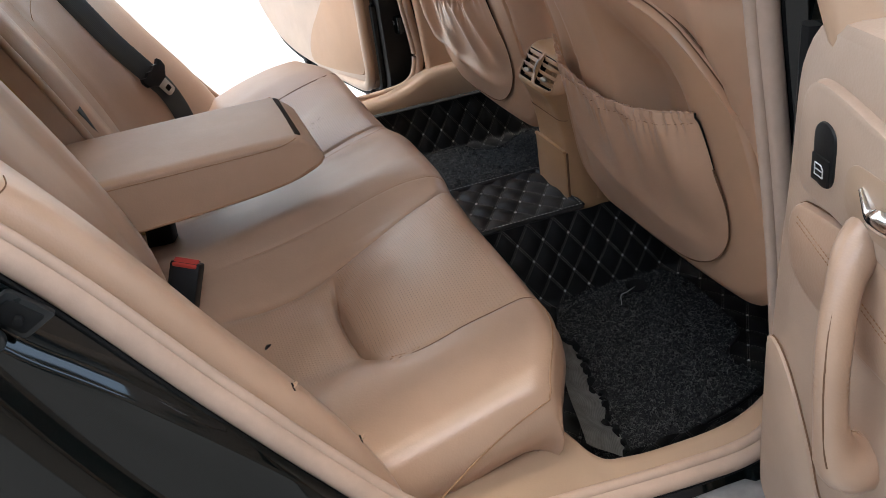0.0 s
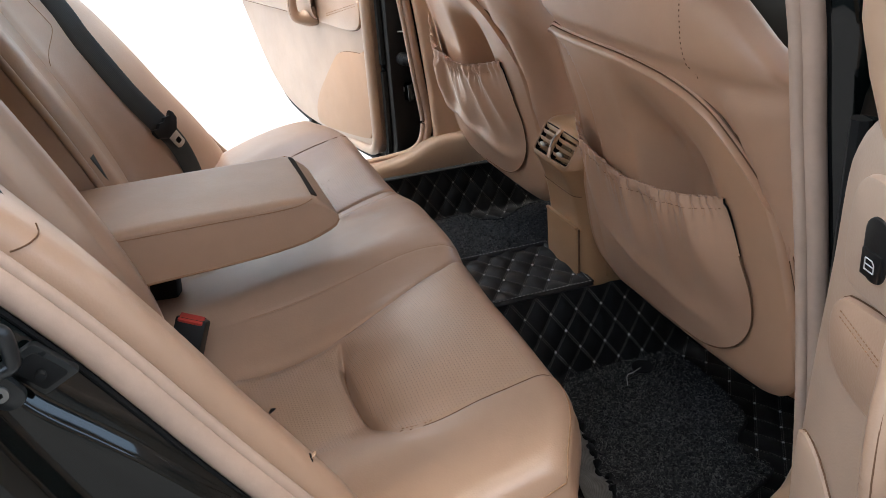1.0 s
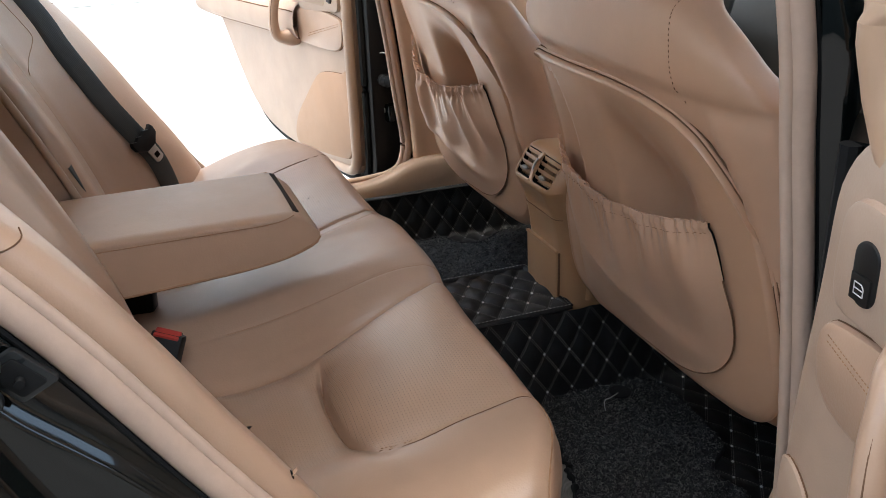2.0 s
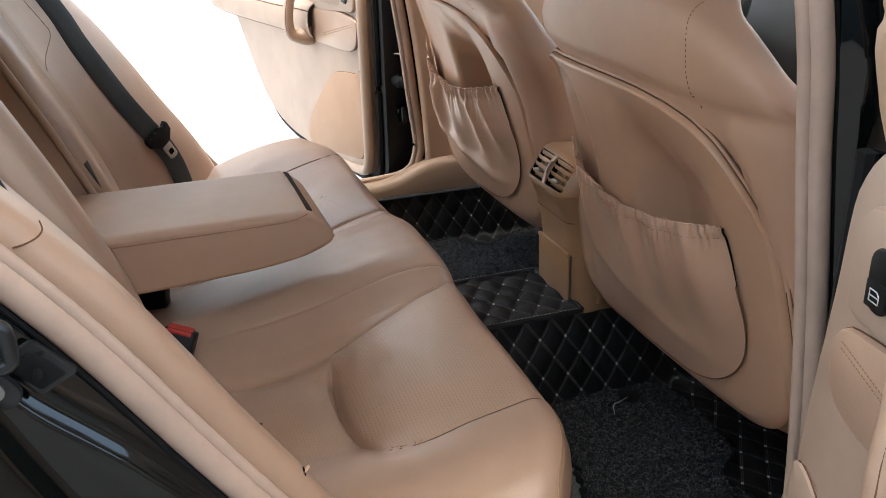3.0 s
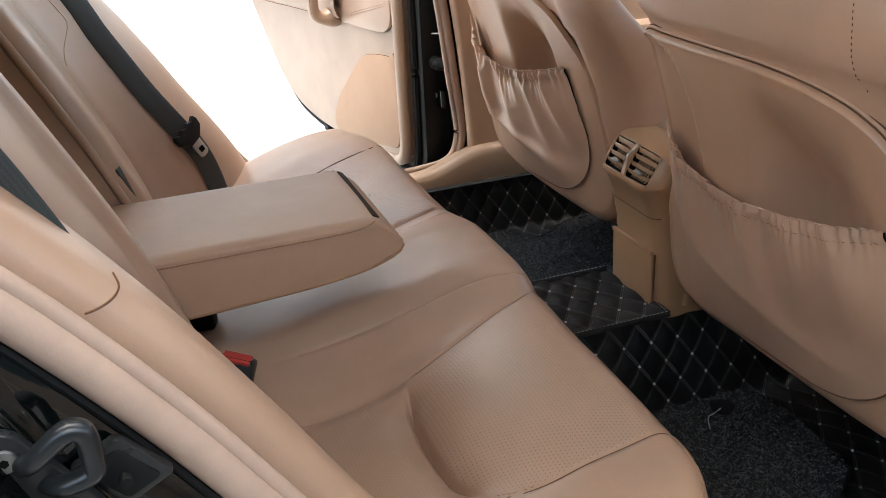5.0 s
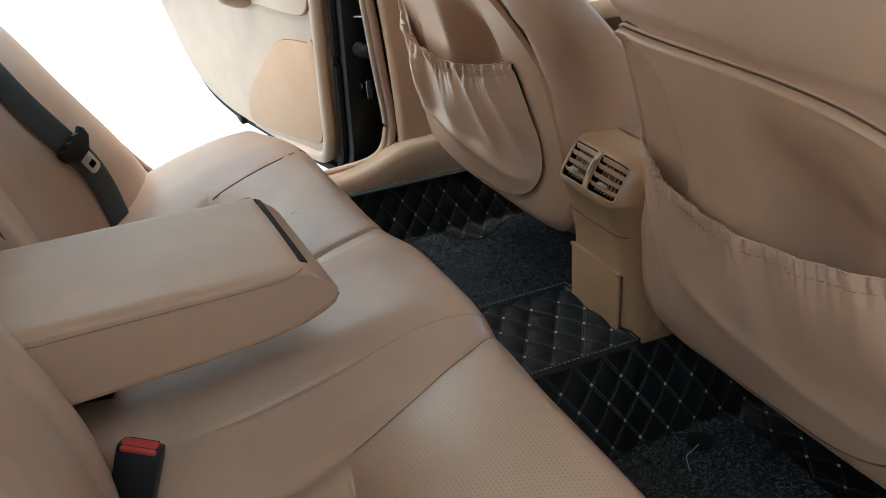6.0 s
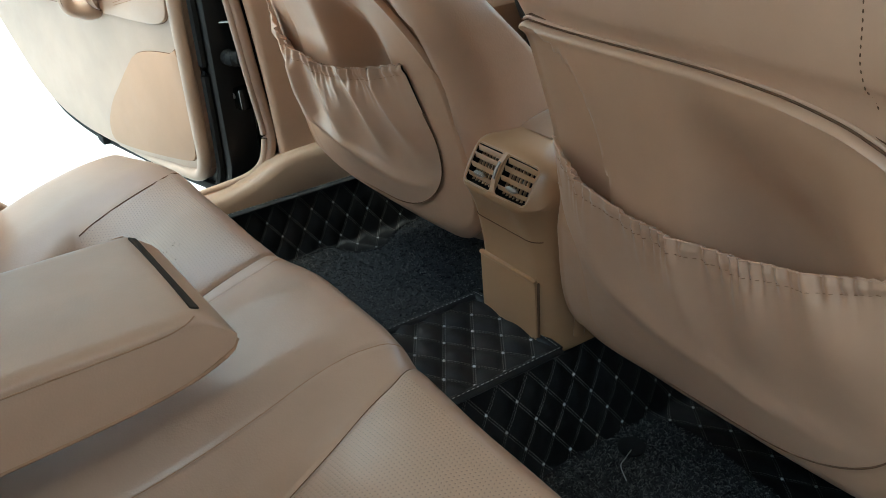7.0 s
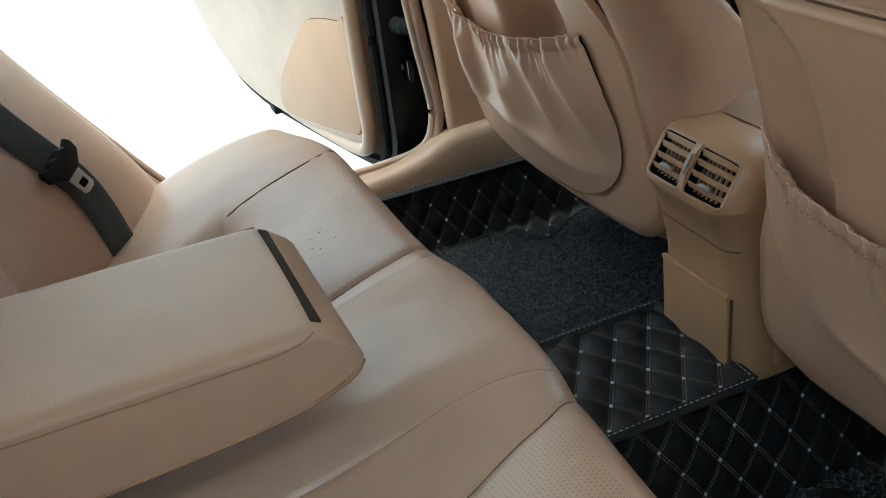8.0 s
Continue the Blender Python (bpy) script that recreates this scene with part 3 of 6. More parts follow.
# niche that the folded armrest leaves
bm = bmesh.new()
zs = span(0.50, 1.0, 14)
sheet(lambda u, z: (back_x(z) - 0.012 - 0.085 * u, 0.087 - 0.002 * u, z), span(0, 1, 5), zs, bm=bm)
sheet(lambda u, z: (back_x(z) - 0.012 - 0.085 * u, -0.151 + 0.002 * u, z), span(0, 1, 5), zs, bm=bm)
sheet(lambda y, z: (back_x(z) - 0.097, y, z), span(-0.149, 0.085, 6), zs, bm=bm)
sheet(lambda y, u: (back_x(1.0) - 0.012 - 0.085 * u, y, 1.0), span(-0.149, 0.085, 4), span(0, 1, 4), bm=bm)
part("armrest_niche", bm, niche_mat, backrest, "brown lined recess")
part("niche_lip", tube([(back_x(z) - 0.012, 0.0865, z) for z in span(0.56, 0.995, 24)], 0.0065, 10), hide, backrest, "rounded leather edge of the recess")
# seam across each wing and curved stitching on the far half
for s in (-1, 1):
    yo = -0.722 if s < 0 else 0.668
    pts = []
    for k in range(24):
        t = k / 23
        y = yo - s * (0.001 + 0.040 * t)
        z = 0.953 + 0.004 * t
        e = max(0.0, s * (yo - y))
        off = 0.030 - math.sqrt(max(0.0, 0.030 ** 2 - (0.030 - e) ** 2)) if e < 0.030 else 0.0
        pts.append((back_front(y, z) - off + 0.0004, y, z))
    part("wing_seam", tube(pts, 0.0007, 6), seam_mat, backrest)
    pts = [(back_front(MID + s * (0.487 - 0.10 * sm(0.93, 0.87, z)), z) + 0.0003, MID + s * (0.487 - 0.10 * sm(0.93, 0.87, z)), z) for z in span(0.872, 1.08, 30)]
    part("panel_seam", tube(pts, 0.0007, 6), thread_mat, backrest)
# torn nicks in the near wing
for (y, z, ln) in ((-0.708, 0.693, 0.012), (-0.700, 0.600, 0.010)):
    bm = bmesh.new()
    x = back_front(y, z)
    for k in (-1, 1):
        a = Vector((x - 0.004, y - 0.004, z))
        tube([a + Vector((0.006, 0.0, 0.002)), a + Vector((0.008, k * 0.002, 0.005)), a + Vector((0.011, k * 0.0012, ln * 0.7))], [0.0006, 0.0010, 0.0004], 6, bm)
    torn_skin = part("leather_tear", bm, trim_mat, backrest, "small torn flap of leather")
    part("tear_hole", tube([a + Vector((0.0055, 0.0035, 0.006)), a + Vector((0.0062, 0.0005, 0.003)), a + Vector((0.0066, -0.0015, -0.001))], [0.0007, 0.0013, 0.0005], 6), void_mat, torn_skin)

# ---- fold-down armrest ----
arm = thing("folding_armrest", "folded-down tan leather centre armrest over the rear bench", "armrest")
A0, A1 = -0.152, 0.088
side_outline = [(-0.345, 0.727), (-0.30, 0.7285), (-0.2, 0.729), (-0.1, 0.729), (-0.02, 0.7285), (0.012, 0.728), (0.021, 0.7265), (0.030, 0.722),
                (0.049, 0.704), (0.0555, 0.695), (0.0555, 0.689), (0.050, 0.683), (0.034, 0.676), (0.0, 0.6655), (-0.06, 0.657), (-0.15, 0.651), (-0.25, 0.646), (-0.345, 0.642)]


def tip(x):
    """How far the front corners are rounded in."""
    d = min(1.0, max(0.0, (x - 0.026) / 0.0297))
    return 0.008 * (1 - math.sqrt(1 - d * d))


def arm_place(y, k):
    x, z = side_outline[k]
    e = min(y - A0, A1 - y)
    top = sm(0.69, 0.728, z)
    r = 0.018 * top + 0.002
    cut = max(0.0, r - e)
    if top > 0.3:
        z -= 0.0075 * (1 - math.sqrt(max(0.0, 1 - (cut / r) ** 2))) * top
    w = (y - (A0 + A1) / 2) / ((A1 - A0) / 2)
    z += 0.0025 * (1 - w * w) * top
    yy = y
    if top > 0.3:
        lim = 0.006 * top
        yy = (A0 + A1) / 2 + w * ((A1 - A0) / 2 - lim)
    return Vector((x, yy - w * tip(x), z))


yy = dense([(A0, A0 + 0.004, 5), (A0 + 0.004, A0 + 0.022, 9), (A0 + 0.022, A1 - 0.022, 18), (A1 - 0.022, A1 - 0.004, 9), (A1 - 0.004, A1, 5)])
bm, rows = sheet(arm_place, yy, range(len(side_outline)))
bm.faces.new([r[0] for r in rows])
bm.faces.new([r[-1] for r in reversed(rows)])
part("armrest_pad", bm, hide_arm, arm, sharp=52)
for y, sgn in ((A0, -1), (A1, 1)):
    part("side_seam", tube(path([(-0.30, y - 0.0049 * sgn, 0.7175), (-0.2, y - 0.0050 * sgn, 0.7180), (-0.1, y - 0.0050 * sgn, 0.7185), (-0.02, y - 0.0052 * sgn, 0.7195), (0.008, y - 0.0062 * sgn, 0.7235), (0.020, y - 0.0120 * sgn, 0.7262)], 50), 0.0008, 6), thread_mat, arm)
    part("bottom_piping", tube(path([(x, y + (0.001 + tip(x)) * -sgn, z - 0.0006) for x, z in side_outline[10:]], 40), 0.0022, 6), thread_mat, arm)
# the drawer slot behind the front lip: a solid bar coloured as the slot's shade
part("drawer_slot", box((0.0095, 0.190, 0.008), (0.0250, -0.030, 0.7232), 0.001, (0, 28, 0)), slot_mat, arm, "narrow slot, its shade painted as a dark bar")
part("hinge_shroud", box((0.05, 0.20, 0.06), (-0.33, -0.032, 0.69), 0.01), niche_mat, arm)


# ---- belts and buckles ----
def ribbon(pts, width, across, thick=0.0014):
    """Webbing along points, its width laid along the across direction."""
    bm = bmesh.new()
    lay = bm.loops.layers.uv.verify()
    run, rows = 0.0, []
    for i, p in enumerate(pts):
        d = (pts[min(i + 1, len(pts) - 1)] - pts[max(i - 1, 0)]).normalized()
        ac = across[i] if isinstance(across, list) else Vector(across)
        ac = (ac - d * ac.dot(d)).normalized()
        nrm = d.cross(ac)
        if i:
            run += (p - pts[i - 1]).length
        row = [(bm.verts.new(p + ac * width * (k - 0.5) + nrm * h), k * width, run) for k, h in ((0, 0), (0.06, thick), (0.3, thick * 1.1), (0.7, thick * 1.1), (0.94, thick), (1, 0), (0.94, -thick), (0.06, -thick))]
        rows.append(row)
    for r0, r1 in zip(rows, rows[1:]):
        for k in range(8):
            m = (k + 1) % 8
            f = bm.faces.new((r0[k][0], r0[m][0], r1[m][0], r1[k][0]))
            for lp, q in zip(f.loops, (r0[k], r0[m], r1[m], r1[k])):
                lp[lay].uv = (q[1], q[2])
    return bm


def seat_belt(s, label):
    """s = 1 for the far seat, -1 for the near one."""
    t = thing("seat_belt", label, "seat belt", "rear seat belts")
    yy = lambda v: MID + s * v
    lie = lambda v, z, k=0.020: (back_front(yy(v), z) + k, yy(v), z)
    pts = path([lie(0.560, 1.10, 0.012), lie(0.546, 1.02, 0.012), lie(0.530, 0.950, 0.012), lie(0.514, 0.897, 0.012), lie(0.510, 0.839, 0.013), lie(0.512, 0.771, 0.014), lie(0.523, 0.700, 0.014), lie(0.529, 0.660, 0.014), lie(0.530, 0.61, 0.010), lie(0.530, 0.545, 0.004)], 60)
    skew = Vector((0.72, s * 0.62, 0.20))
    part("webbing", ribbon(pts, 0.047, [skew] * 60), webbing, t)
    c = Vector(lie(0.5245, 0.692, 0.017))
    d = (Vector(lie(0.530, 0.640, 0.017)) - c).normalized()
    ac = (skew - d * d.dot(skew)).normalized()
    nr = d.cross(ac).normalized()
    if nr.x < 0:
        nr = -nr
    m = Matrix(((ac.x, d.x, nr.x, c.x), (ac.y, d.y, nr.y, c.y), (ac.z, d.z, nr.z, c.z), (0, 0, 0, 1)))
    outline = [(-0.034, -0.012), (-0.030, -0.019), (-0.020, -0.014), (-0.010, -0.018), (0.0, -0.014), (0.010, -0.018), (0.020, -0.014), (0.030, -0.019), (0.034, -0.012), (0.032, 0.002), (0.018, 0.014), (0.013, 0.018), (-0.013, 0.018), (-0.018, 0.014), (-0.032, 0.002)]
    head = part("tongue_grip", plate(outline, 0.010, lambda a, b, h: m @ Vector((a, b, h + 0.002)), 0.003), black_plastic, t, "dark grey moulded grip")
    bm = plate([(-0.0125, 0.012), (0.0125, 0.012), (0.0115, 0.046), (0.006, 0.050), (-0.006, 0.050), (-0.0115, 0.046)], 0.003, lambda a, b, h: m @ Vector((a, b, h + 0.006)), 0.0008)
    part("tongue", bm, steel, t, "steel tongue")
    bm = plate(rounded(-0.006, 0.006, 0.030, 0.041, 0.002, 3), 0.0008, lambda a, b, h: m @ Vector((a, b, h + 0.0088)), 0.0002)
    part("tongue_window", bm, void_mat, t)
    return t


seat_belt(1, "dark woven seat belt with steel tongue over the far seat")
near_belt = thing("seat_belt", "dark woven seat belt hanging flat behind the near wing", "seat belt", "rear seat belts")
edge_line = path([(-0.395, -0.652, 1.14), (-0.372, -0.652, 1.102), (-0.350, -0.652, 1.067), (-0.331, -0.652, 1.034), (-0.311, -0.654, 0.990), (-0.298, -0.656, 0.960), (-0.262, -0.662, 0.90), (-0.20, -0.67, 0.80)], 60)
lean_back = Vector((-0.86, 0.10, -0.50))
mid_belt = thing("seat_belt", "dark woven seat belt coming out beside the armrest recess", "seat belt", "rear seat belts")
mid_line = path([(back_x(z) + 0.007, 0.104 + 0.10 * (0.78 - z), z) for z in (0.775, 0.75, 0.72, 0.69, 0.65)], 30)
part("webbing", ribbon(mid_line, 0.024, [Vector((0.35, 0.93, 0.1))] * 30), webbing, mid_belt)
part("webbing", ribbon([q + lean_back * 0.0235 for q in edge_line], 0.047, [lean_back] * 60), webbing, near_belt)


def buckle(c, top, label, red):
    t = thing("belt_buckle", label, "seat belt buckle", "rear belt buckles")
    c, top = Vector(c), Vector(top)
    d = (top - c)
    ln = d.length
    d.normalize()
    ac = Vector((0.93, -0.35, 0.0))
    ac = (ac - d * ac.dot(d)).normalized()
    nr = ac.cross(d)
    m = Matrix(((ac.x, nr.x, d.x, c.x), (ac.y, nr.y, d.y, c.y), (ac.z, nr.z, d.z, c.z), (0, 0, 0, 1)))
    b = box((0.046, 0.027, ln), (0, 0, ln / 2), 0.005)
    bmesh.ops.transform(b, matrix=m, verts=b.verts)
    part("buckle_body", b, black_plastic, t)
    if red:
        b = box((0.037, 0.0165, 0.007), (0, 0.0075, ln - 0.0022), 0.0022, (-36, 0, 0))
        bmesh.ops.transform(b, matrix=m, verts=b.verts)
        part("release_button", b, red_plastic, t, "faded red push button")
        b = box((0.032, 0.004, 0.003), (0, -0.0085, ln + 0.0002), 0.001)
        bmesh.ops.transform(b, matrix=m, verts=b.verts)
        part("tongue_slit", b, void_mat, t)


buckle((-0.218, -0.200, 0.50), (-0.180, -0.172, 0.590), "black seat belt buckle with a red button standing beside the armrest", True)
buckle((-0.214, -0.004, 0.538), (-0.206, 0.012, 0.638), "black seat belt buckle under the armrest", False)


# ---- front seats ----
BACK = spline([(0.44, 0.125), (0.47, 0.100), (0.50, 0.076), (0.53, 0.060), (0.57, 0.047), (0.65, 0.030), (0.72, 0.016), (0.80, 0.0), (0.86, -0.019), (0.94, -0.046), (1.02, -0.073), (1.12, -0.106)])
FAR_EDGE = spline([(0.48, 0.290), (0.56, 0.280), (0.66, 0.260), (0.77, 0.243), (0.86, 0.236), (0.95, 0.234)])
NEAR_EDGE = spline([(0.48, 0.244), (0.56, 0.248), (0.64, 0.248), (0.70, 0.246), (0.755, 0.240), (0.80, 0.232), (0.85, 0.222), (0.90, 0.211), (0.95, 0.202)])
TOP_LINE = spline([(0.0, 0.937), (0.5, 0.941), (0.7, 0.936), (0.8, 0.927), (0.85, 0.918), (0.90, 0.902), (0.95, 0.868), (0.98, 0.835), (1.0, 0.80)])
STEP_LINE = spline([(0.68, 0.146), (0.77, 0.150), (0.81, 0.155), (0.87, 0.157), (0.90, 0.168), (0.915, 0.188), (0.93, 0.212)])


def front_seat(cy, bx, s, label, seed, foot=0.0, far_k=1.0, near_k=1.0, side=1.0, slack=1.0, hollow=0.026, sink=0.0, gathers=5, tuck=0.0, reach_k=1.0, perk=0.0, flare=0.0, square=0.0, piped=True):
    """A front seat seen from behind; s = -1 when its pocket opens towards the near side; bx: the back's place at 0.80 m."""
    t = thing("front_seat", label, "car seat", "front seats")
    X = lambda z: bx + BACK(z)
    far_edge = lambda z: FAR_EDGE(z) * far_k + flare * sm(0.58, 0.80, z)
    # cover: stacked rounded sections
    half = spline([(0.495, 0.215), (0.512, 0.246), (0.54, 0.262), (0.60, 0.270), (0.75, 0.272), (0.90, 0.274), (0.945, 0.270), (0.98, 0.250), (1.02, 0.205), (1.055, 0.148), (1.08, 0.095), (1.095, 0.045), (1.10, 0.01)])
    bulge = spline([(0.495, 0.02), (0.52, 0.008), (0.56, 0.004), (0.62, 0.0), (0.94, 0.0), (0.99, 0.004), (1.04, 0.018), (1.075, 0.042), (1.095, 0.07), (1.10, 0.085)])
    zs = dense([(0.495, 0.54, 7), (0.54, 0.94, 24), (0.94, 1.04, 12), (1.04, 1.10, 12)])
    us = span(0, 2 * math.pi, 73)[:-1]

    def place(u, z):
        w = half(z + sink * sm(0.78, 0.93, z))
        c, q = math.cos(u), math.sin(u)
        y = w * math.copysign(abs(c) ** (2 / 3.2), c)
        reach = y * (far_k * (1 + 0.12 * sm(0.96, 1.03, z)) if y > 0 else lerp(near_k, side, sm(0.5, 0.7, z)))
        slim = sm(0.90, 1.0, z) if piped else sm(0.78, 0.93, z)
        depth = 0.135 - 0.6 * bulge(z) - (0.055 if piped else 0.04) * slim * (1 - sm(1.04, 1.09, z))
        xx = X(z) + bulge(z) + depth * 0.5 - depth * 0.5 * math.copysign(abs(q) ** (2 / 3.0), q)
        # side wings come forward
        xx += 0.05 * (abs(y) / 0.28) ** 3 * (1 if q < 0 else 0.38) * (1 - 0.5 * sm(0.9, 1.0, z)) * (1 - 0.8 * slim)
        if q > 0:
            xx += 0.070 * (1 - sm(0.16, 0.215, abs(y))) * (1 - sm(0.86, 0.915, z + 0.25 * max(0.0, abs(y) - 0.10))) * sm(0.52, 0.57, z)
            # the hide swells out to meet the shell's near edge
            edge = NEAR_EDGE(min(0.95, max(0.48, z))) * near_k
            xx -= (0.018 if piped else 0.014) * sm(edge - 0.03, edge, s * reach) * (1 - sm(0.92, 0.955, z)) * sm(0.52, 0.58, z)
        if z > 0.952:
            xx -= 0.007 * sm(0.952, 0.962, z) * (q > 0)
        return Vector((xx, cy + reach, z + foot * (1 - sm(0.5, 0.62, z))))
    bm, rows = sheet(place, us, zs, closed_u=True)
    bm.faces.new(rows[0][::-1])
    bm.faces.new(rows[-1])
    part("back_cover", bm, hide_seat, t, sharp=70)

    # hard shell over the whole back
    z_lo = 0.500

    def corner(u, start, drop):
        k = max(0.0, min(1.0, (u - start) / (1 - start)))
        return drop * (1 - math.sqrt(max(0.0, 1 - k * k)))

    def across(u, z):
        return lerp(-s * far_edge(z), s * NEAR_EDGE(z) * near_k, u)

    def shell_edge(u):
        """u from 0 on the far side to 1 on the near: lowest and highest z of the shell."""
        hi = TOP_LINE(u) - corner(1 - u, 0.965, 0.012)
        lo = z_lo + 0.018 * u + foot + corner(u, 0.84, 0.10) + corner(1 - u, 0.95, 0.014) - 0.040 * (1 - square) * (1 - sm(0.0, 0.32, u))
        return lo, hi

    def trough(o, z):
        """Depth of the hollow down the shell; o: offset towards the far side."""
        d = sm(-0.16, -0.05, o) * (1 - sm(-0.015, 0.05, o))
        return d * (1 - sm(0.80, 0.93, z - 0.15 * o)) * sm(0.55, 0.68, z)

    def step(o, z):
        """The sunk strip along the far edge of the shell."""
        c = STEP_LINE(z) + 0.004
        return 0.0165 * sm(c, c + 0.005, o) * (1 - 0.45 * sm(c + 0.01, 0.25, o)) * sm(0.66, 0.72, z) * (1 - sm(0.915, 0.935, z))

    def shell(u, v):
        lo, hi = shell_edge(u)
        z = lerp(lo, hi, v)
        y = across(u, z)
        x = X(z) + 0.0255 * (abs(y) / (0.28 * (far_k if y > 0 else near_k))) ** 3
        lift = 0.0095
        e = min(u * 0.5, (1 - u) * 0.5, (1 - v) * (hi - lo))
        lift *= min(1.0, math.sqrt(max(0.0, e) / 0.006)) * min(1.0, math.sqrt(max(0.0, v * (hi - lo)) / 0.022))
        rim = 0.0022 * bell(u * 0.5 - 0.006, 0.004) + 0.0012 * bell((1 - v) * (hi - lo) - 0.005, 0.004)
        o = -s * y
        return Vector((x - lift - rim + hollow * trough(o, z) + step(o, z), cy + y, z))
    us2 = dense([(0, 0.03, 10), (0.03, 0.20, 36), (0.20, 0.85, 56), (0.85, 0.97, 20), (0.97, 0.995, 10), (0.995, 1, 6)])
    vs2 = dense([(0, 0.06, 9), (0.06, 0.97, 46), (0.97, 1, 6)])
    bm, rows = sheet(shell, us2, vs2)
    # turned-in edge
    rim = [r[0] for r in rows] + rows[-1][1:] + [r[-1] for r in reversed(rows[:-1])] + rows[0][-2:0:-1]
    back = [bm.verts.new(v.co + Vector((0.022, 0.012 * (1 if v.co.y < cy else -1), 0.0))) for v in rim]
    for i in range(len(rim)):
        k = (i + 1) % len(rim)
        bm.faces.new((rim[i], rim[k], back[k], back[i]))
    part("back_shell", bm, panel_mat, t, "moulded tan hard shell", sharp=50)
    edge_pts = [shell(u, 1) for u in us2] + [shell(1, v) for v in reversed(vs2[:-1])]
    part("shell_gap", tube([p + Vector((0.0, 0, 0.001)) for p in edge_pts], 0.0015, 6), seam_mat, t, "dark gap round the shell")
    if piped:
        part("edge_piping", tube([p + Vector((0.0, s * 0.0024, 0.0034)) for p in edge_pts], 0.0019, 8), hide_seat, t)
        part("shell_gap", tube([p + Vector((0.0012, s * 0.0042, 0.0060)) for p in edge_pts], 0.0012, 6), seam_mat, t)
    edge_pts = [shell(0, v) for v in vs2]
    part("shell_gap", tube([p + Vector((-0.001, 0, 0.0)) for p in edge_pts], 0.0018, 6), seam_mat, t)

    # map pocket, slack and gathered at its hem
    rng = random.Random(seed)
    folds = [(0.10 + 0.80 * (k + rng.uniform(0.2, 0.8)) / gathers, rng.uniform(0.15, 0.27) / gathers, rng.uniform(0.5, 1.5), rng.uniform(-0.07, 0.07)) for k in range(gathers)]
    po = spline([(0.52, 0.172), (0.60, 0.184), (0.68, 0.189), (0.73, 0.181), (0.81, 0.157)])

    def hem(u):
        return 0.800 - 0.040 * math.sin(math.pi * u ** 0.76) ** 1.15 + perk * (1 - u) ** 7 + 0.25 * perk * u ** 4

    def pocket(u, v):
        lo = 0.530 + 0.014 * u + 0.009 * square - 0.02 * square * (1 - u) + corner(1 - u, 0.82, 0.06 - 0.04 * square) + corner(u, 0.66, 0.115)
        z = lerp(lo, hem(u), v)
        y = lerp(-s * (far_edge(z) - 0.004 - tuck - (0.030 - 0.016 * square) * (1 - sm(0.58, 0.74, z))), s * po(z) * reach_k, u)
        x = X(z) + 0.0255 * (abs(y) / 0.28) ** 3 - 0.0095
        e = min(u, 1 - u)
        puff = (0.003 + 0.010 * v ** 1.5) * math.sin(math.pi * min(0.5, max(0, e) * 2.6)) * min(1, v * 4 + 0.05)
        wr = 0.0
        for c, w, k, slant in folds:
            cc = c + slant * (1 - v) * 2
            wr += slack * 0.0105 * k * bell(u - cc, w * (1 + 1.5 * (1 - v))) * sm(0.22, 0.70, v) * (1 - 0.6 * sm(0.85, 1.0, v))
        # slanting slack across the lower half
        wr += slack * 0.006 * bell(v - (0.62 - 0.55 * u), 0.075) * math.sin(math.pi * u) * (1 - v)
        wr += slack * 0.005 * bell(v - (0.40 - 0.45 * (u - 0.3)), 0.06) * bell(u - 0.3, 0.2)
        lean = u + 0.05 * (1 - v)
        ruck = math.sin(lean * 168 + 3.0 * math.sin(lean * 23 + seed)) + 0.6 * math.sin(lean * 103 + 2.5 * math.sin(lean * 31))
        fine = 0.0030 * ruck * (0.16 * sm(0.66, 0.85, v) + 0.84 * sm(0.84, 0.97, v)) * min(1.0, 8 * e)
        drape = 0.004 * math.sin(u * 9 + v * 5 + seed) * v * (1 - v) * 2
        # a hem band of rolled cloth
        band = 0.0022 * bell(v - 0.965, 0.028)
        return Vector((x - 0.003 - puff - wr - fine - drape - band, cy + y, z + 0.0012 * ruck * v ** 9))
    us3 = dense([(0, 0.9, 220), (0.9, 0.985, 30), (0.985, 1, 12)])
    vs3 = dense([(0, 0.7, 30), (0.7, 1.0, 36)])
    bm, rows = sheet(pocket, us3, vs3)
    top = rows[-1]
    inner = [bm.verts.new(v.co + Vector((0.004, 0, -0.001))) for v in top]
    deep = [bm.verts.new((X(v.co.z) + 0.012, v.co.y, v.co.z - 0.06)) for v in top]
    for i in range(len(top) - 1):
        bm.faces.new((top[i], top[i + 1], inner[i + 1], inner[i]))
        bm.faces.new((inner[i], inner[i + 1], deep[i + 1], deep[i]))
    pk = part("map_pocket", bm, pocket_mat, t, "slack gathered vinyl map pocket", sharp=60)
    hemline = [pocket(u, 0.93) + Vector((-0.0006, 0, 0)) for u in span(0.02, 0.98, 200)]
    part("hem_stitching", stitches(hemline, 0.006, 0.0004), thread_mat, pk)
    rim = [pocket(u, 1.0) + Vector((-0.001, 0, 0.001)) for u in span(0.0, 0.999, 340)]
    part("elastic_hem", tube(rim, 0.0011, 8), pocket_mat, pk)
    # the open side: slit shade as a near-black tube from the hem down, then a fine joint round the lower corner
    slit = [pocket(1.0, v) + Vector((-0.0005, s * 0.0022, 0)) for v in span(1.0, 0.52, 30)]
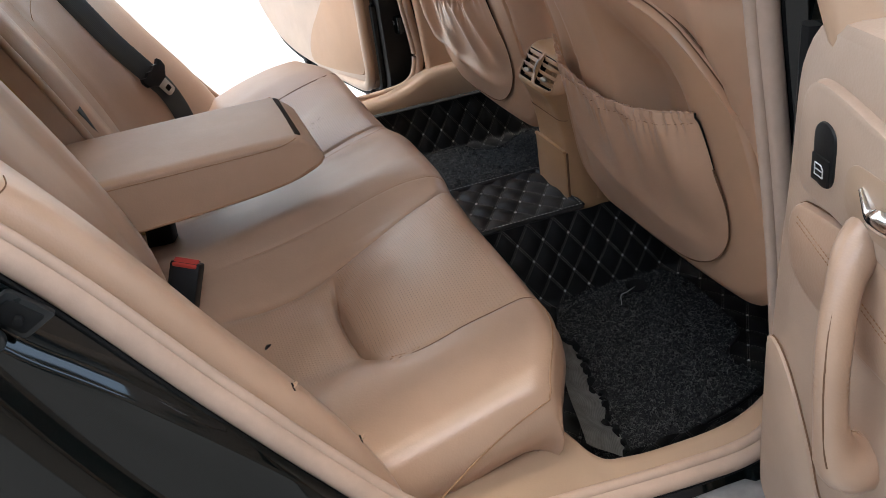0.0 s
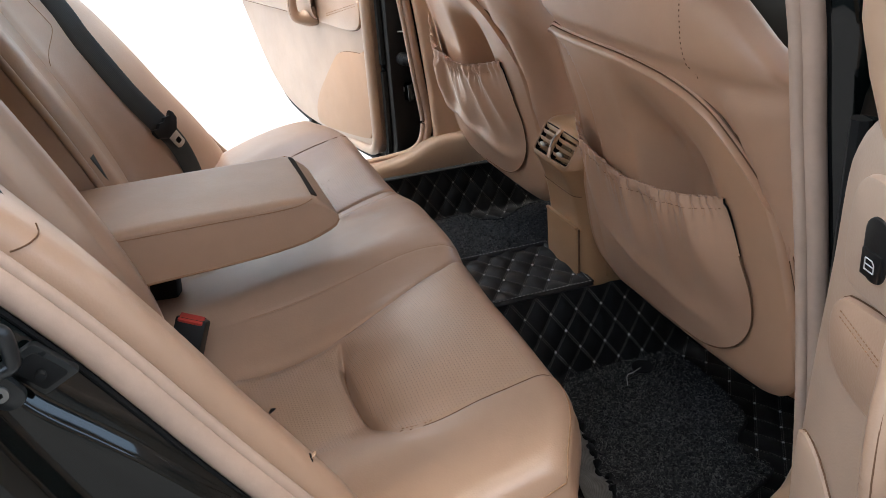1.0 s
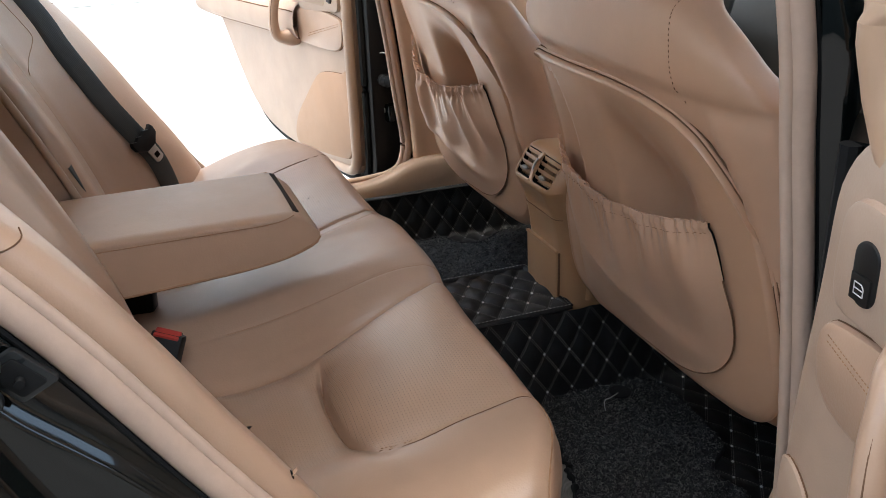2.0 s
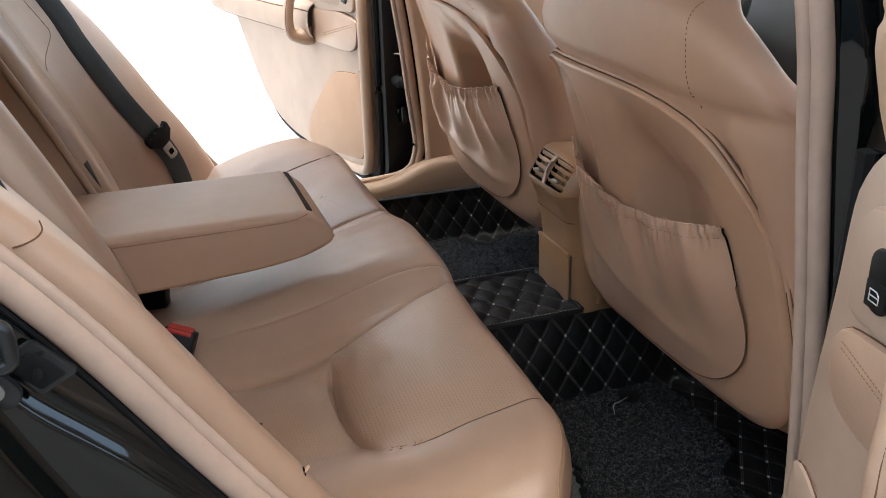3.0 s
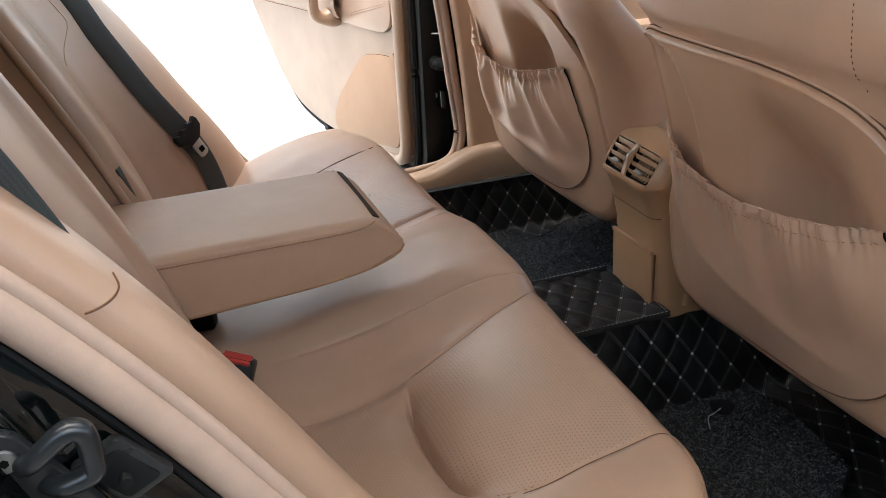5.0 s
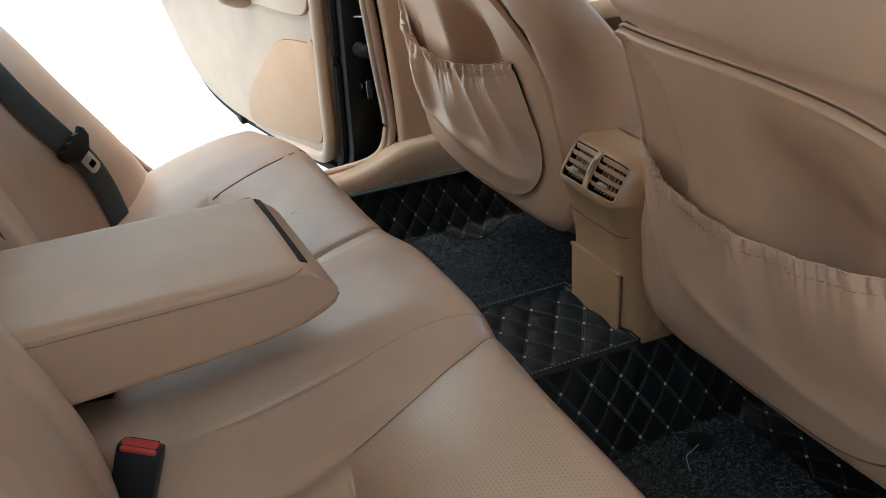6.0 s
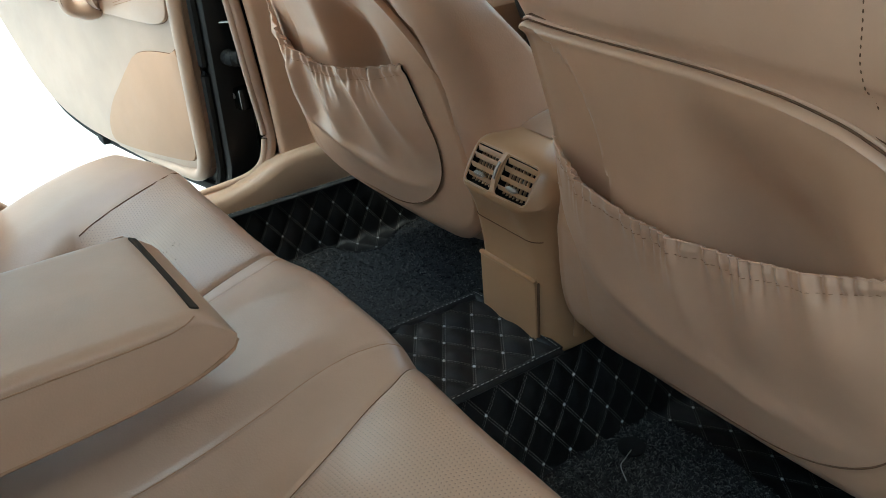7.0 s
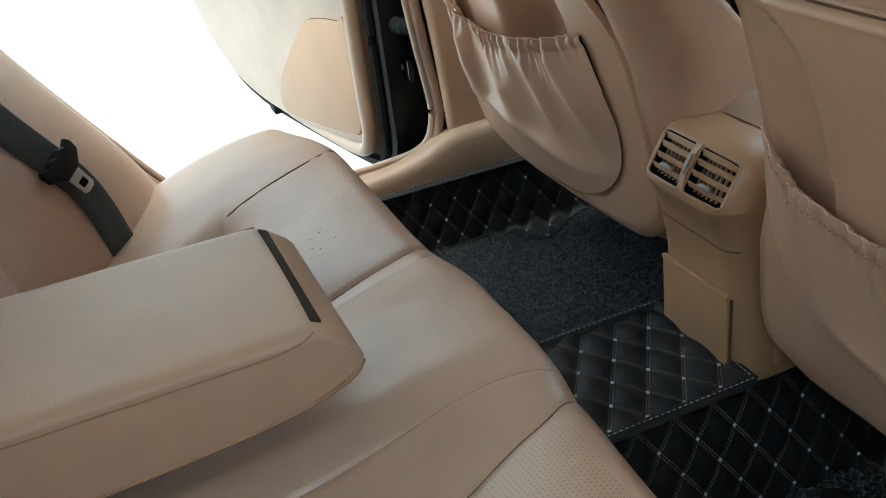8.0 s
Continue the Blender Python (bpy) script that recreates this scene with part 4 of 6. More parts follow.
    part("side_slit", tube(slit, [0.0014 - 0.0008 * (i / 29) ** 1.5 for i in range(30)], 6), void_mat, pk, "open slit, its shade drawn as a near-black line")
    joint = [pocket(1.0, v) + Vector((-0.0012, s * 0.0006, 0)) for v in span(0.52, 0.0, 24)] + [pocket(u, 0.0) + Vector((-0.0012, 0, -0.0004)) for u in [1 - k * k * 0.62 for k in span(0.02, 1.0, 60)]]
    part("pocket_piping", tube(joint, [0.0011] * 44 + [0.0011 - 0.0009 * i / 39 for i in range(40)], 6), seam_mat, pk)

    # stitching down the shoulder
    line = []
    for z in span(0.945, 1.06, 60):
        y = s * (0.142 + 0.010 * sm(0.985, 0.93, z) - 0.006 * sm(1.0, 1.06, z))
        lo, hi = 0.1, math.pi - 0.1
        for _ in range(30):
            q = (lo + hi) / 2
            lo, hi = (q, hi) if place(q, z).y > cy + y else (lo, q)
        line.append(place(lo, z) + Vector((-0.0003, 0, 0)))
    part("shoulder_stitching", stitches(line, 0.0042, 0.0006), seam_mat, t)
    # headrest with its posts and collars
    hx = X(1.09) + 0.105
    for k in (-1, 1):
        part("post_collar", disc(0.016, 0.014, (hx, cy + k * 0.07, 1.103), (-0.2, 0, 1), 20, 0.003), panel_mat, t)
        part("post", tube([(hx, cy + k * 0.07, 1.09), (hx - 0.03, cy + k * 0.07, 1.19)], 0.006, 10), chrome, t)
    hb = bmesh.new()
    bmesh.ops.create_uvsphere(hb, u_segments=28, v_segments=18, radius=1)
    for v in hb.verts:
        c = v.co
        c.x = math.copysign(abs(c.x) ** 0.7, c.x) * 0.055
        c.y = math.copysign(abs(c.y) ** 0.6, c.y) * 0.135
        c.z = math.copysign(abs(c.z) ** 0.7, c.z) * 0.085
    bmesh.ops.transform(hb, matrix=pose(hx - 0.045, cy, 1.255, 0, -14, 0), verts=hb.verts)
    part("headrest", hb, hide_seat, t)
    # seat cushion in front, its side wing beside the pillar
    hb = bmesh.new()
    sheet(lambda u, v: (lerp(X(0.55) + 0.15, 1.02, v), cy + 0.268 * math.copysign(abs(math.cos(u)) ** 0.6, math.cos(u)), 0.535 + 0.055 * math.copysign(abs(math.sin(u)) ** 0.7, math.sin(u)) + 0.03 * v), span(0, 2 * math.pi, 33)[:-1], span(0, 1, 10), closed_u=True, bm=hb)
    part("seat_cushion", hb, hide_seat, t)
    hb = bmesh.new()
    bmesh.ops.create_uvsphere(hb, u_segments=20, v_segments=14, radius=1)
    for v in hb.verts:
        v.co = Vector((v.co.x * 0.10, math.copysign(abs(v.co.y) ** 0.8, v.co.y) * 0.035, math.copysign(abs(v.co.z) ** 0.8, v.co.z) * 0.055))
    bmesh.ops.transform(hb, matrix=pose(X(0.52) + 0.115, cy + s * 0.262, 0.525), verts=hb.verts)
    part("recliner_cover", hb, panel_mat, t, "rounded tan hinge cover")
    part("seat_rail", box((0.34, 0.03, 0.05), (0.92, cy + s * 0.19, 0.365), 0.006), black_plastic, t)
    part("seat_rail", box((0.34, 0.03, 0.05), (0.92, cy - s * 0.19, 0.365), 0.006), black_plastic, t)
    part("seat_pan", box((0.34, 0.42, 0.04), (0.92, cy, 0.41), 0.006), black_plastic, t)
    return t


front_seat(-0.412, 0.435, -1, "tan leather front passenger seat with a slack map pocket", 3, 0.0, 1.085, 1.0, 1.0, 0.75, 0.052, tuck=0.010)
front_seat(0.345, 0.460, -1, "tan leather driver seat with a wrinkled map pocket", 8, -0.002, 1.09, 1.06, 1.16, 1.5, 0.064, 0.05, gathers=6, tuck=0.006, reach_k=1.12, perk=0.024, flare=0.030, square=1.0, piped=False)

# ---- centre console ----
console = thing("center_console", "ochre tan centre console end with two rear air vents", "console")
CY = -0.014
prof = path([(0.498, 0, 0.440), (0.496, 0, 0.50), (0.494, 0, 0.552), (0.490, 0, 0.585), (0.481, 0, 0.625), (0.469, 0, 0.652), (0.461, 0, 0.667), (0.4655, 0, 0.685), (0.4775, 0, 0.706), (0.4885, 0, 0.7200), (0.502, 0, 0.7275), (0.525, 0, 0.7300), (0.56, 0, 0.729)], 60)
W_LO, W_HI = 0.078, 0.083


def prof_at(k):
    k = max(0.0, min(58.999, k))
    i = int(k)
    return prof[i].lerp(prof[i + 1], k - i)


def out_of(k):
    d = (prof_at(k + 0.6) - prof_at(k - 0.6)).normalized()
    return Vector((-d.z, 0, d.x))


def cons(u, k):
    p = prof_at(k)
    w = lerp(W_LO, W_HI, sm(0.6, 0.68, p.z))
    a = abs(u)
    y = w * u
    r = lerp(0.022, 0.036, sm(0.60, 0.69, p.z)) if u > 0 else lerp(0.030, 0.042, sm(0.55, 0.69, p.z))
    e = w * (1 - a)
    back = 0.0
    if e < r:
        back = r - math.sqrt(max(0.0, r * r - (r - e) ** 2))
    q = p - out_of(k) * back
    return Vector((q.x, CY + y, q.z))


# where the vents are let in
K_V = min(range(60), key=lambda k: (prof[k] - Vector((0.4735, 0, 0.6985))).length)
CY_V = CY - 0.003
V_IN, V_OUT, V_LO, V_HI = 0.0045, 0.0610, -0.0275, 0.0265
DS = sum((b - a).length for a, b in zip(prof, prof[1:])) / 59
cuts = [(CY_V - k * v - CY) / W_HI for k in (-1, 1) for v in (V_IN, V_OUT)]
us = sorted(set([round(v, 5) for v in dense([(-1, -0.66, 10), (-0.66, 0.66, 14), (0.66, 1, 10)]) if min(abs(v - c) for c in cuts) > 0.02] + [round(c, 5) for c in cuts]))
ks = sorted([float(k) for k in range(60) if min(abs(k - K_V - b / DS) for b in (V_LO, V_HI)) > 0.4] + [K_V + V_LO / DS, K_V + V_HI / DS])
bm, rows = sheet(cons, us, ks)
holes = []
for f in bm.faces:
    c = f.calc_center_median()
    a = CY_V - c.y
    lo, hi = prof_at(K_V + V_LO / DS), prof_at(K_V + V_HI / DS)
    if V_IN < abs(a) < V_OUT and lo.z < c.z and c.x < hi.x + 0.012 and (c - Vector((hi.x, c.y, hi.z))).dot(hi - lo) < 0 and c.z < hi.z + 0.001:
        holes.append(f)
bmesh.ops.delete(bm, geom=holes, context="FACES_ONLY")
for col in (0, -1):
    edge = [r[col] for r in rows]
    far = [bm.verts.new((1.05, v.co.y, max(v.co.z, 0.44))) for v in edge]
    for i in range(len(edge) - 1):
        bm.faces.new((edge[i], edge[i + 1], far[i + 1], far[i]))
top = rows[-1]
far = [bm.verts.new((1.05, v.co.y, v.co.z)) for v in top]
for i in range(len(top) - 1):
    bm.faces.new((top[i], top[i + 1], far[i + 1], far[i]))
part("console_body", bm, console_mat, console, sharp=60)
for s in (-1, 1):
    part("side_cheek", tube(path([(0.545, CY + s * 0.080, 0.46), (0.548, CY + s * 0.081, 0.56), (0.530, CY + s * 0.083, 0.63), (0.522, CY + s * 0.083, 0.68), (0.54, CY + s * 0.082, 0.715)], 24), 0.010, 10, squash=0.5, up=(0, 1, 0)), console_mat, console)
# lower cover with its lip and the dark joint beside it
part("lower_cover", box((0.008, 0.122, 0.094), (0.493, CY + 0.006, 0.503), 0.003, (0, -1, 0)), console_mat, console, "flat cover plate")
part("cover_lip", box((0.007, 0.122, 0.006), (0.4895, CY + 0.006, 0.5515), 0.0025), console_mat, console)
part("cover_joint", box((0.004, 0.0018, 0.094), (0.4932, CY - 0.0562, 0.503), 0.0008), seam_mat, console)
part("band_joint", tube([cons(u, 28) + Vector((-0.0002, 0, 0)) for u in us[4:-4]], 0.0008, 6), seam_mat, console)
# vents, let into the rounded head


def lay(a, b, h):
    """A place on the head: a towards the near side, b up along it, h out from it."""
    return cons((CY_V - a - CY) / W_HI, K_V + b / DS) + out_of(K_V + b / DS) * h


def swept(section, a0, a1, n=10):
    bm, rows = sheet(lambda k, a: lay(a, *section[k]), range(len(section)), span(a0, a1, n), closed_u=True)
    bm.faces.new(rows[0][::-1])
    bm.faces.new(rows[-1])
    return bm


for k in (-1, 1):
    a0, a1 = min(k * V_IN, k * V_OUT), max(k * V_IN, k * V_OUT)
    bm = bmesh.new()
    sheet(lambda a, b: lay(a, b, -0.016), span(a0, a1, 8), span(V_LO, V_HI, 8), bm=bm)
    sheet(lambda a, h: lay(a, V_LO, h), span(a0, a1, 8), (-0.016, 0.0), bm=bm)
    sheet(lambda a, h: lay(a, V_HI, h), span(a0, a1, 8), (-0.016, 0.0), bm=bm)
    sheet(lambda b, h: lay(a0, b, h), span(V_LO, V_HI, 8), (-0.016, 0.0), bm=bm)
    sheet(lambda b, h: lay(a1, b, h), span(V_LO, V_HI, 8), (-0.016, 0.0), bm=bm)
    # the duct walls are coloured near-black for the shade inside
    vent = part("air_vent", bm, void_mat, console, "vent opening with its shade painted near-black")
    ring = [lay(a, b, 0.0004) for a, b in rounded(a0 - 0.0006, a1 + 0.0006, V_LO - 0.0006, V_HI + 0.0006, 0.006)]
    part("bezel", tube(ring, 0.0015, 6, closed=True), console_mat, vent)
    for b in (-0.0165, -0.0035, 0.0095, 0.0205):
        part("slat", swept([(b - 0.0036, -0.0065), (b - 0.0026, -0.0058), (b + 0.0030, -0.0012), (b + 0.0034, -0.0004), (b + 0.0026, -0.0006), (b - 0.0034, -0.0048)], a0 + 0.0008, a1 - 0.0008), slat_mat, vent)
    for a in span(a0 + 0.007, a1 - 0.007, 7):
        part("vane", swept([(V_LO + 0.002, -0.012), (V_LO + 0.002, -0.008), (V_HI - 0.002, -0.008), (V_HI - 0.002, -0.012)], a - 0.0006, a + 0.0006, 2), slat_mat, vent)
    lens = [(k * 0.034 + 0.011 * math.cos(q), -0.0125 + 0.0038 * math.sin(q)) for q in span(0, 2 * math.pi, 25)[:-1]]
    part("thumb_tab", plate(lens, 0.0042, lambda a, b, h: lay(a, b, h - 0.0025), 0.0018), wheel_mat, vent, "worn grey adjuster tab")
ridge = [(V_LO - 0.003, -0.002), (V_LO + 0.002, 0.0018), (-0.006, 0.0040), (0.010, 0.0046), (V_HI - 0.001, 0.0026), (V_HI + 0.004, -0.001), (0.0, -0.004)]
part("vent_divider", swept(ridge, -0.0040, 0.0040, 5), console_mat, console)
part("adjuster_wheel", swept([(-0.012, 0.001), (-0.008, 0.0052), (0.003, 0.0066), (0.013, 0.0056), (0.016, 0.001)], -0.0021, 0.0021, 4), wheel_mat, console)
# lid further forward
bm = bmesh.new()
sheet(lambda u, x: (x, CY - 0.018 + 0.066 * math.copysign(abs(math.cos(u)) ** 0.5, math.cos(u)), 0.729 + 0.020 * math.copysign(abs(math.sin(u)) ** 0.6, math.sin(u)) * math.sqrt(sm(0.545, 0.60, x)) + 0.012 * sm(0.6, 0.7, x)), span(0, 2 * math.pi, 33)[:-1], dense([(0.548, 0.60, 8), (0.60, 0.86, 6)]), closed_u=True, bm=bm)
part("console_lid", bm, hide, console, "padded tan leather lid")

# ---- dashboard and wheel, seen past the front seat ----
dash = thing("dashboard", "black dashboard ahead of the front seats", "dashboard")
prof_d = [(1.16, 0.50), (1.12, 0.62), (1.10, 0.74), (1.13, 0.84), (1.22, 0.93), (1.40, 0.98), (1.62, 0.97)]
bm, _ = sheet(lambda y, k: (prof_d[k][0] - 0.03 * bell(y - 0.36, 0.2), y, prof_d[k][1]), span(-0.74, 0.74, 40), range(7))
part("dash_top", bm, black_plastic, dash, sharp=50)
wheel = thing("steering_wheel", "black steering wheel in front of the driver seat", "steering wheel")
wc = Vector((0.97, 0.355, 0.88))
wn = Vector((-0.92, 0, 0.39)).normalized()
wu = Vector((0.39, 0, 0.92)).normalized()
rim = [wc + (Vector((0, 1, 0)) * math.cos(t) + wu * math.sin(t)) * 0.185 for t in span(0, 2 * math.pi, 49)[:-1]]
part("rim", tube(rim, 0.015, 10, closed=True), black_plastic, wheel)
b = box((0.17, 0.13, 0.04), (0, 0, 0), 0.016)
q = Matrix(((0, wu.x, wn.x, wc.x), (1, wu.y, wn.y, wc.y), (0, wu.z, wn.z, wc.z), (0, 0, 0, 1)))
bmesh.ops.transform(b, matrix=q, verts=b.verts)
part("airbag_cover", b, black_plastic, wheel)
for t in (0, math.pi, -math.pi / 2):
    part("spoke", tube([wc, wc + (Vector((0, 1, 0)) * math.cos(t) + wu * math.sin(t)) * 0.18], 0.016, 8, squash=0.5), black_plastic, wheel)
part("column", tube([wc, wc - wn * 0.24], 0.04, 14), black_plastic, wheel)


# ---- cabin floor and mats ----
bm, _ = sheet(lambda y, x: (x, y, 0.275 + 0.165 * (1 - sm(0.055, 0.095, abs(y + 0.012)))), dense([(-0.72, -0.115, 6), (-0.115, -0.06, 12), (-0.06, 0.036, 3), (0.036, 0.09, 12), (0.09, 0.72, 6)]), span(-0.5, 1.7, 12))
tagged(part("floor", bm, coil_base, None), "dark carpeted car floor with a centre tunnel", "floor", kind="structure")


def cross(points):
    """Arc length lookup of a cross-section line (y, z)."""
    run = [0.0]
    for a, b in zip(points, points[1:]):
        run.append(run[-1] + math.hypot(b[0] - a[0], b[1] - a[1]))
    ys, zs = [p[0] for p in points], [p[1] for p in points]

    def at(s):
        return float(np.interp(s, run, ys)), float(np.interp(s, run, zs))
    return at, run[-1]


def round_line(pts, r=0.02, n=5):
    out = [pts[0]]
    for a, b, c in zip(pts, pts[1:], pts[2:]):
        a, b, c = Vector((*a, 0)), Vector((*b, 0)), Vector((*c, 0))
        p = b + (a - b).normalized() * min(r, (a - b).length / 2)
        q = b + (c - b).normalized() * min(r, (c - b).length / 2)
        for k in range(n + 1):
            t = k / n
            w = (1 - t) ** 2 * p + 2 * t * (1 - t) * b + t * t * q
            out.append((w.x, w.y))
    return out + [pts[-1]]


def quilted(pts, x0, x1, step=0.0052, shift=0.0, wave=0.0, seed=0.0):
    at, total = cross(round_line(pts))
    xs = span(x0, x1, max(2, int((x1 - x0) / step)))
    ss = span(0, total, max(2, int(total / step)))

    def place(s, x):
        y, z = at(s)
        y2, z2 = at(min(total, s + 0.003))
        y1, z1 = at(max(0, s - 0.003))
        d = Vector((0, y2 - y1, z2 - z1)).normalized()
        nrm = Vector((0, -d.z, d.y))
        if nrm.z < 0 or (abs(nrm.z) < 0.05 and nrm.y * y > 0):
            nrm = -nrm
        a, b = x / CELL_X, (s + shift) / CELL_Y
        h = abs(math.sin(math.pi * (a + b))) ** 0.55 * abs(math.sin(math.pi * (a - b))) ** 0.55
        wob = wave * noise.noise((x * 7 + seed, s * 7, 0.3))
        return Vector((x, y, z)) + nrm * (0.0060 * h + wob)
    bm, _ = sheet(place, ss, xs, uv=lambda s, x: (x, s + shift))
    knots = bmesh.new()
    for i in range(int(2 * x0 / CELL_X) - 1, int(2 * x1 / CELL_X) + 2):
        for j in range(-2, int(2 * (total + shift) / CELL_Y) + 2):
            if (i + j) % 2:
                continue
            x, s = i * CELL_X / 2, j * CELL_Y / 2 - shift
            if x0 + 0.012 < x < x1 - 0.012 and 0.007 < s < total - 0.007:
                p = place(s, x)
                bmesh.ops.create_icosphere(knots, subdivisions=1, radius=0.0026, matrix=Matrix.Translation(p + Vector((0, 0, 0.0006))))
    return bm, knots


def mat_thing(label, pts, x0, x1, binding, **kw):
    t = thing("floor_mat", label, "floor mat", "quilted floor mats")
    bm, knots = quilted(pts, x0, x1, **kw)
    part("quilted_sheet", bm, quilt, t, sharp=70)
    tagged(part("stitching", knots, white_mark, t, "pale thread knots"), kind="stuff")
    for line in binding:
        part("bound_edge", tube(path(line, 60), 0.0085, 10, squash=0.42), vinyl_black, t)
        part("edge_stitching", stitches([p + Vector((0, 0, 0.0044)) for p in path(line, 160)], 0.006, 0.0006), white_mark, t)
    return t


HR, HL = -0.106, 0.080
mat_thing("black quilted vinyl mat with pale stitching on the centre tunnel", [(HR, 0.459), (HL, 0.459)], 0.10, 0.500,
          [[(0.10, HR - 0.003, 0.462), (0.3, HR - 0.003, 0.462), (0.498, HR - 0.003, 0.462)], [(0.10, HL, 0.462), (0.3, HL, 0.462), (0.498, HL, 0.462)], [(0.497, HR, 0.462), (0.499, -0.01, 0.462), (0.497, HL, 0.462)]], shift=0.0272, wave=0.002)
mat_thing("black quilted vinyl mat lining the near rear footwell", [(HR - 0.006, 0.458), (-0.148, 0.302), (-0.630, 0.298), (-0.652, 0.40)], 0.14, 0.95, [], wave=0.006, seed=2.0)
mat_thing("black quilted vinyl mat lining the far rear footwell", [(0.668, 0.425), (0.640, 0.300), (0.135, 0.300), (HL + 0.006, 0.458)], 0.14, 0.95,
          [[(0.2, 0.668, 0.426), (0.5, 0.668, 0.427), (0.92, 0.668, 0.426)]], wave=0.005, seed=5.0)


def inside(poly, x, y):
    hit = False
    for (x1, y1), (x2, y2) in zip(poly, poly[1:] + poly[:1]):
        if (y1 > y) != (y2 > y) and x < (x2 - x1) * (y - y1) / (y2 - y1) + x1:
            hit = not hit
    return hit


def coil_carpet(outline, z, count, label, seed, tilt=None):
    """A loose piece of coil carpet: a thin backing under thousands of curled fibres."""
    t = thing("carpet_piece", label, "carpet", "coil carpet pieces")
    rng = random.Random(seed)
    smooth = [(p.x, p.y) for p in path([(a, b, 0) for a, b in outline], 90, closed=True)]
    height = tilt or (lambda x, y: 0.0)
    part("backing", plate(smooth, 0.008, lambda a, b, h: Vector((a, b, z + h + height(a, b))), 0.003), coil_base, t)
    xs, ys = [p[0] for p in smooth], [p[1] for p in smooth]
    verts, faces = [], []
    made = 0
    while made < count:
        x, y = rng.uniform(min(xs), max(xs)), rng.uniform(min(ys), max(ys))
        if not inside(smooth, x, y):
            continue
        made += 1
        ang, r, tw = rng.uniform(0, 6.28), rng.uniform(0.0013, 0.0034), rng.uniform(-1.2, 1.2)
        thick = rng.uniform(0.0004, 0.0008)
        lean = rng.uniform(0.3, 1.2)
        base = len(verts)
        zz = z + 0.0075 + height(x, y) + rng.uniform(-0.001, 0.003)
        for k in range(5):
            a = math.pi * k / 4 * 1.25 - 0.3
            u, w = r * math.cos(a), r * math.sin(a)
            px = x + u * math.cos(ang + tw * k * 0.25) - w * (1 - lean) * math.sin(ang)
            py = y + u * math.sin(ang + tw * k * 0.25) + w * (1 - lean) * math.cos(ang)
            pz = zz + w * lean
            for m in range(3):
                b = 2.094 * m
                verts.append((px + thick * math.cos(b) * math.sin(ang), py - thick * math.cos(b) * math.cos(ang), pz + thick * math.sin(b)))
        for k in range(4):
            for m in range(3):
                n = (m + 1) % 3
                faces.append((base + k * 3 + m, base + k * 3 + n, base + k * 3 + 3 + n, base + k * 3 + 3 + m))
    me = bpy.data.meshes.new("tuft_layer")
    me.from_pydata(verts, [], faces)
    me.polygons.foreach_set("use_smooth", [True] * len(faces))
    me.materials.append(coil)
    ob = new("tuft_layer", me)
    ob.parent = t
    tagged(ob, kind="stuff")
    part("bound_rim", tube([Vector((a, b, z + 0.007 + height(a, b))) for a, b in smooth], 0.0034, 6, closed=True), vinyl_black, t)
    return t


coil_carpet([(0.612, -0.150), (0.645, -0.200), (0.648, -0.285), (0.632, -0.385), (0.585, -0.425), (0.577, -0.452), (0.592, -0.505), (0.555, -0.530), (0.500, -0.548), (0.455, -0.556), (0.435, -0.572), (0.395, -0.590), (0.330, -0.600), (0.280, -0.585),
             (0.300, -0.500), (0.340, -0.420), (0.355, -0.330), (0.370, -0.240), (0.420, -0.165), (0.520, -0.148)], 0.303, 17000, "dark charcoal coil carpet lying in the near footwell", 11)
coil_carpet([(0.300, 0.150), (0.30, 0.40), (0.33, 0.62), (0.445, 0.628), (0.527, 0.630), (0.545, 0.585), (0.600, 0.560), (0.660, 0.600), (0.714, 0.618), (0.80, 0.60), (0.82, 0.40), (0.80, 0.22), (0.72, 0.160), (0.50, 0.148)], 0.303, 13000, "dark charcoal coil carpet lying in the far footwell", 12)
# round snap plate and a pale thread on the near carpet
tagged(part("carpet_button", disc(0.020, 0.004, (0.557, -0.190, 0.3175), (0, 0, 1), 28, 0.0015), vinyl_black, None), "round black fixing button pressed in the carpet", "button")
tagged(part("loose_thread", tube(path([(0.500, -0.238, 0.322), (0.512, -0.215, 0.325), (0.530, -0.205, 0.3215), (0.548, -0.198, 0.322)], 24), 0.0008, 5), white_mark, None), "pale loose thread lying on the carpet", "thread")


# torn corner of the mat that shows its grey backing
torn = thing("torn_mat_corner", "torn curled mat corner showing grey woven backing", "floor mat")


def flap(u, v):
    x = lerp(0.256, 0.330, u) + lerp(0.060, 0.040, u) * (1 - v) + 0.004 * math.sin(u * 17) * (1 - v)
    y = lerp(-0.580, -0.318, u) + 0.004 * math.sin(v * 5 + u * 9)
    return Vector((x, y, 0.324 + 0.045 * v ** 1.3 + 0.010 * math.sin(u * 6 + 1) * v + 0.012 * math.sin(u * 11) ** 2 * (1 - v)))


bm, _ = sheet(flap, span(0, 1, 60), span(0, 1, 24))
sol = [f for f in bm.faces]
bmesh.ops.solidify(bm, geom=sol, thickness=0.003)
part("woven_backing", bm, flap_grey, torn)
part("torn_edge", tube([flap(u, 0.0) + Vector((0.004 * math.sin(u * 40), 0, 0.004 * math.sin(u * 53))) for u in span(0, 1, 60)], [0.0045 + 0.0025 * math.sin(i * 1.7) for i in range(60)], 7), rubber, torn)
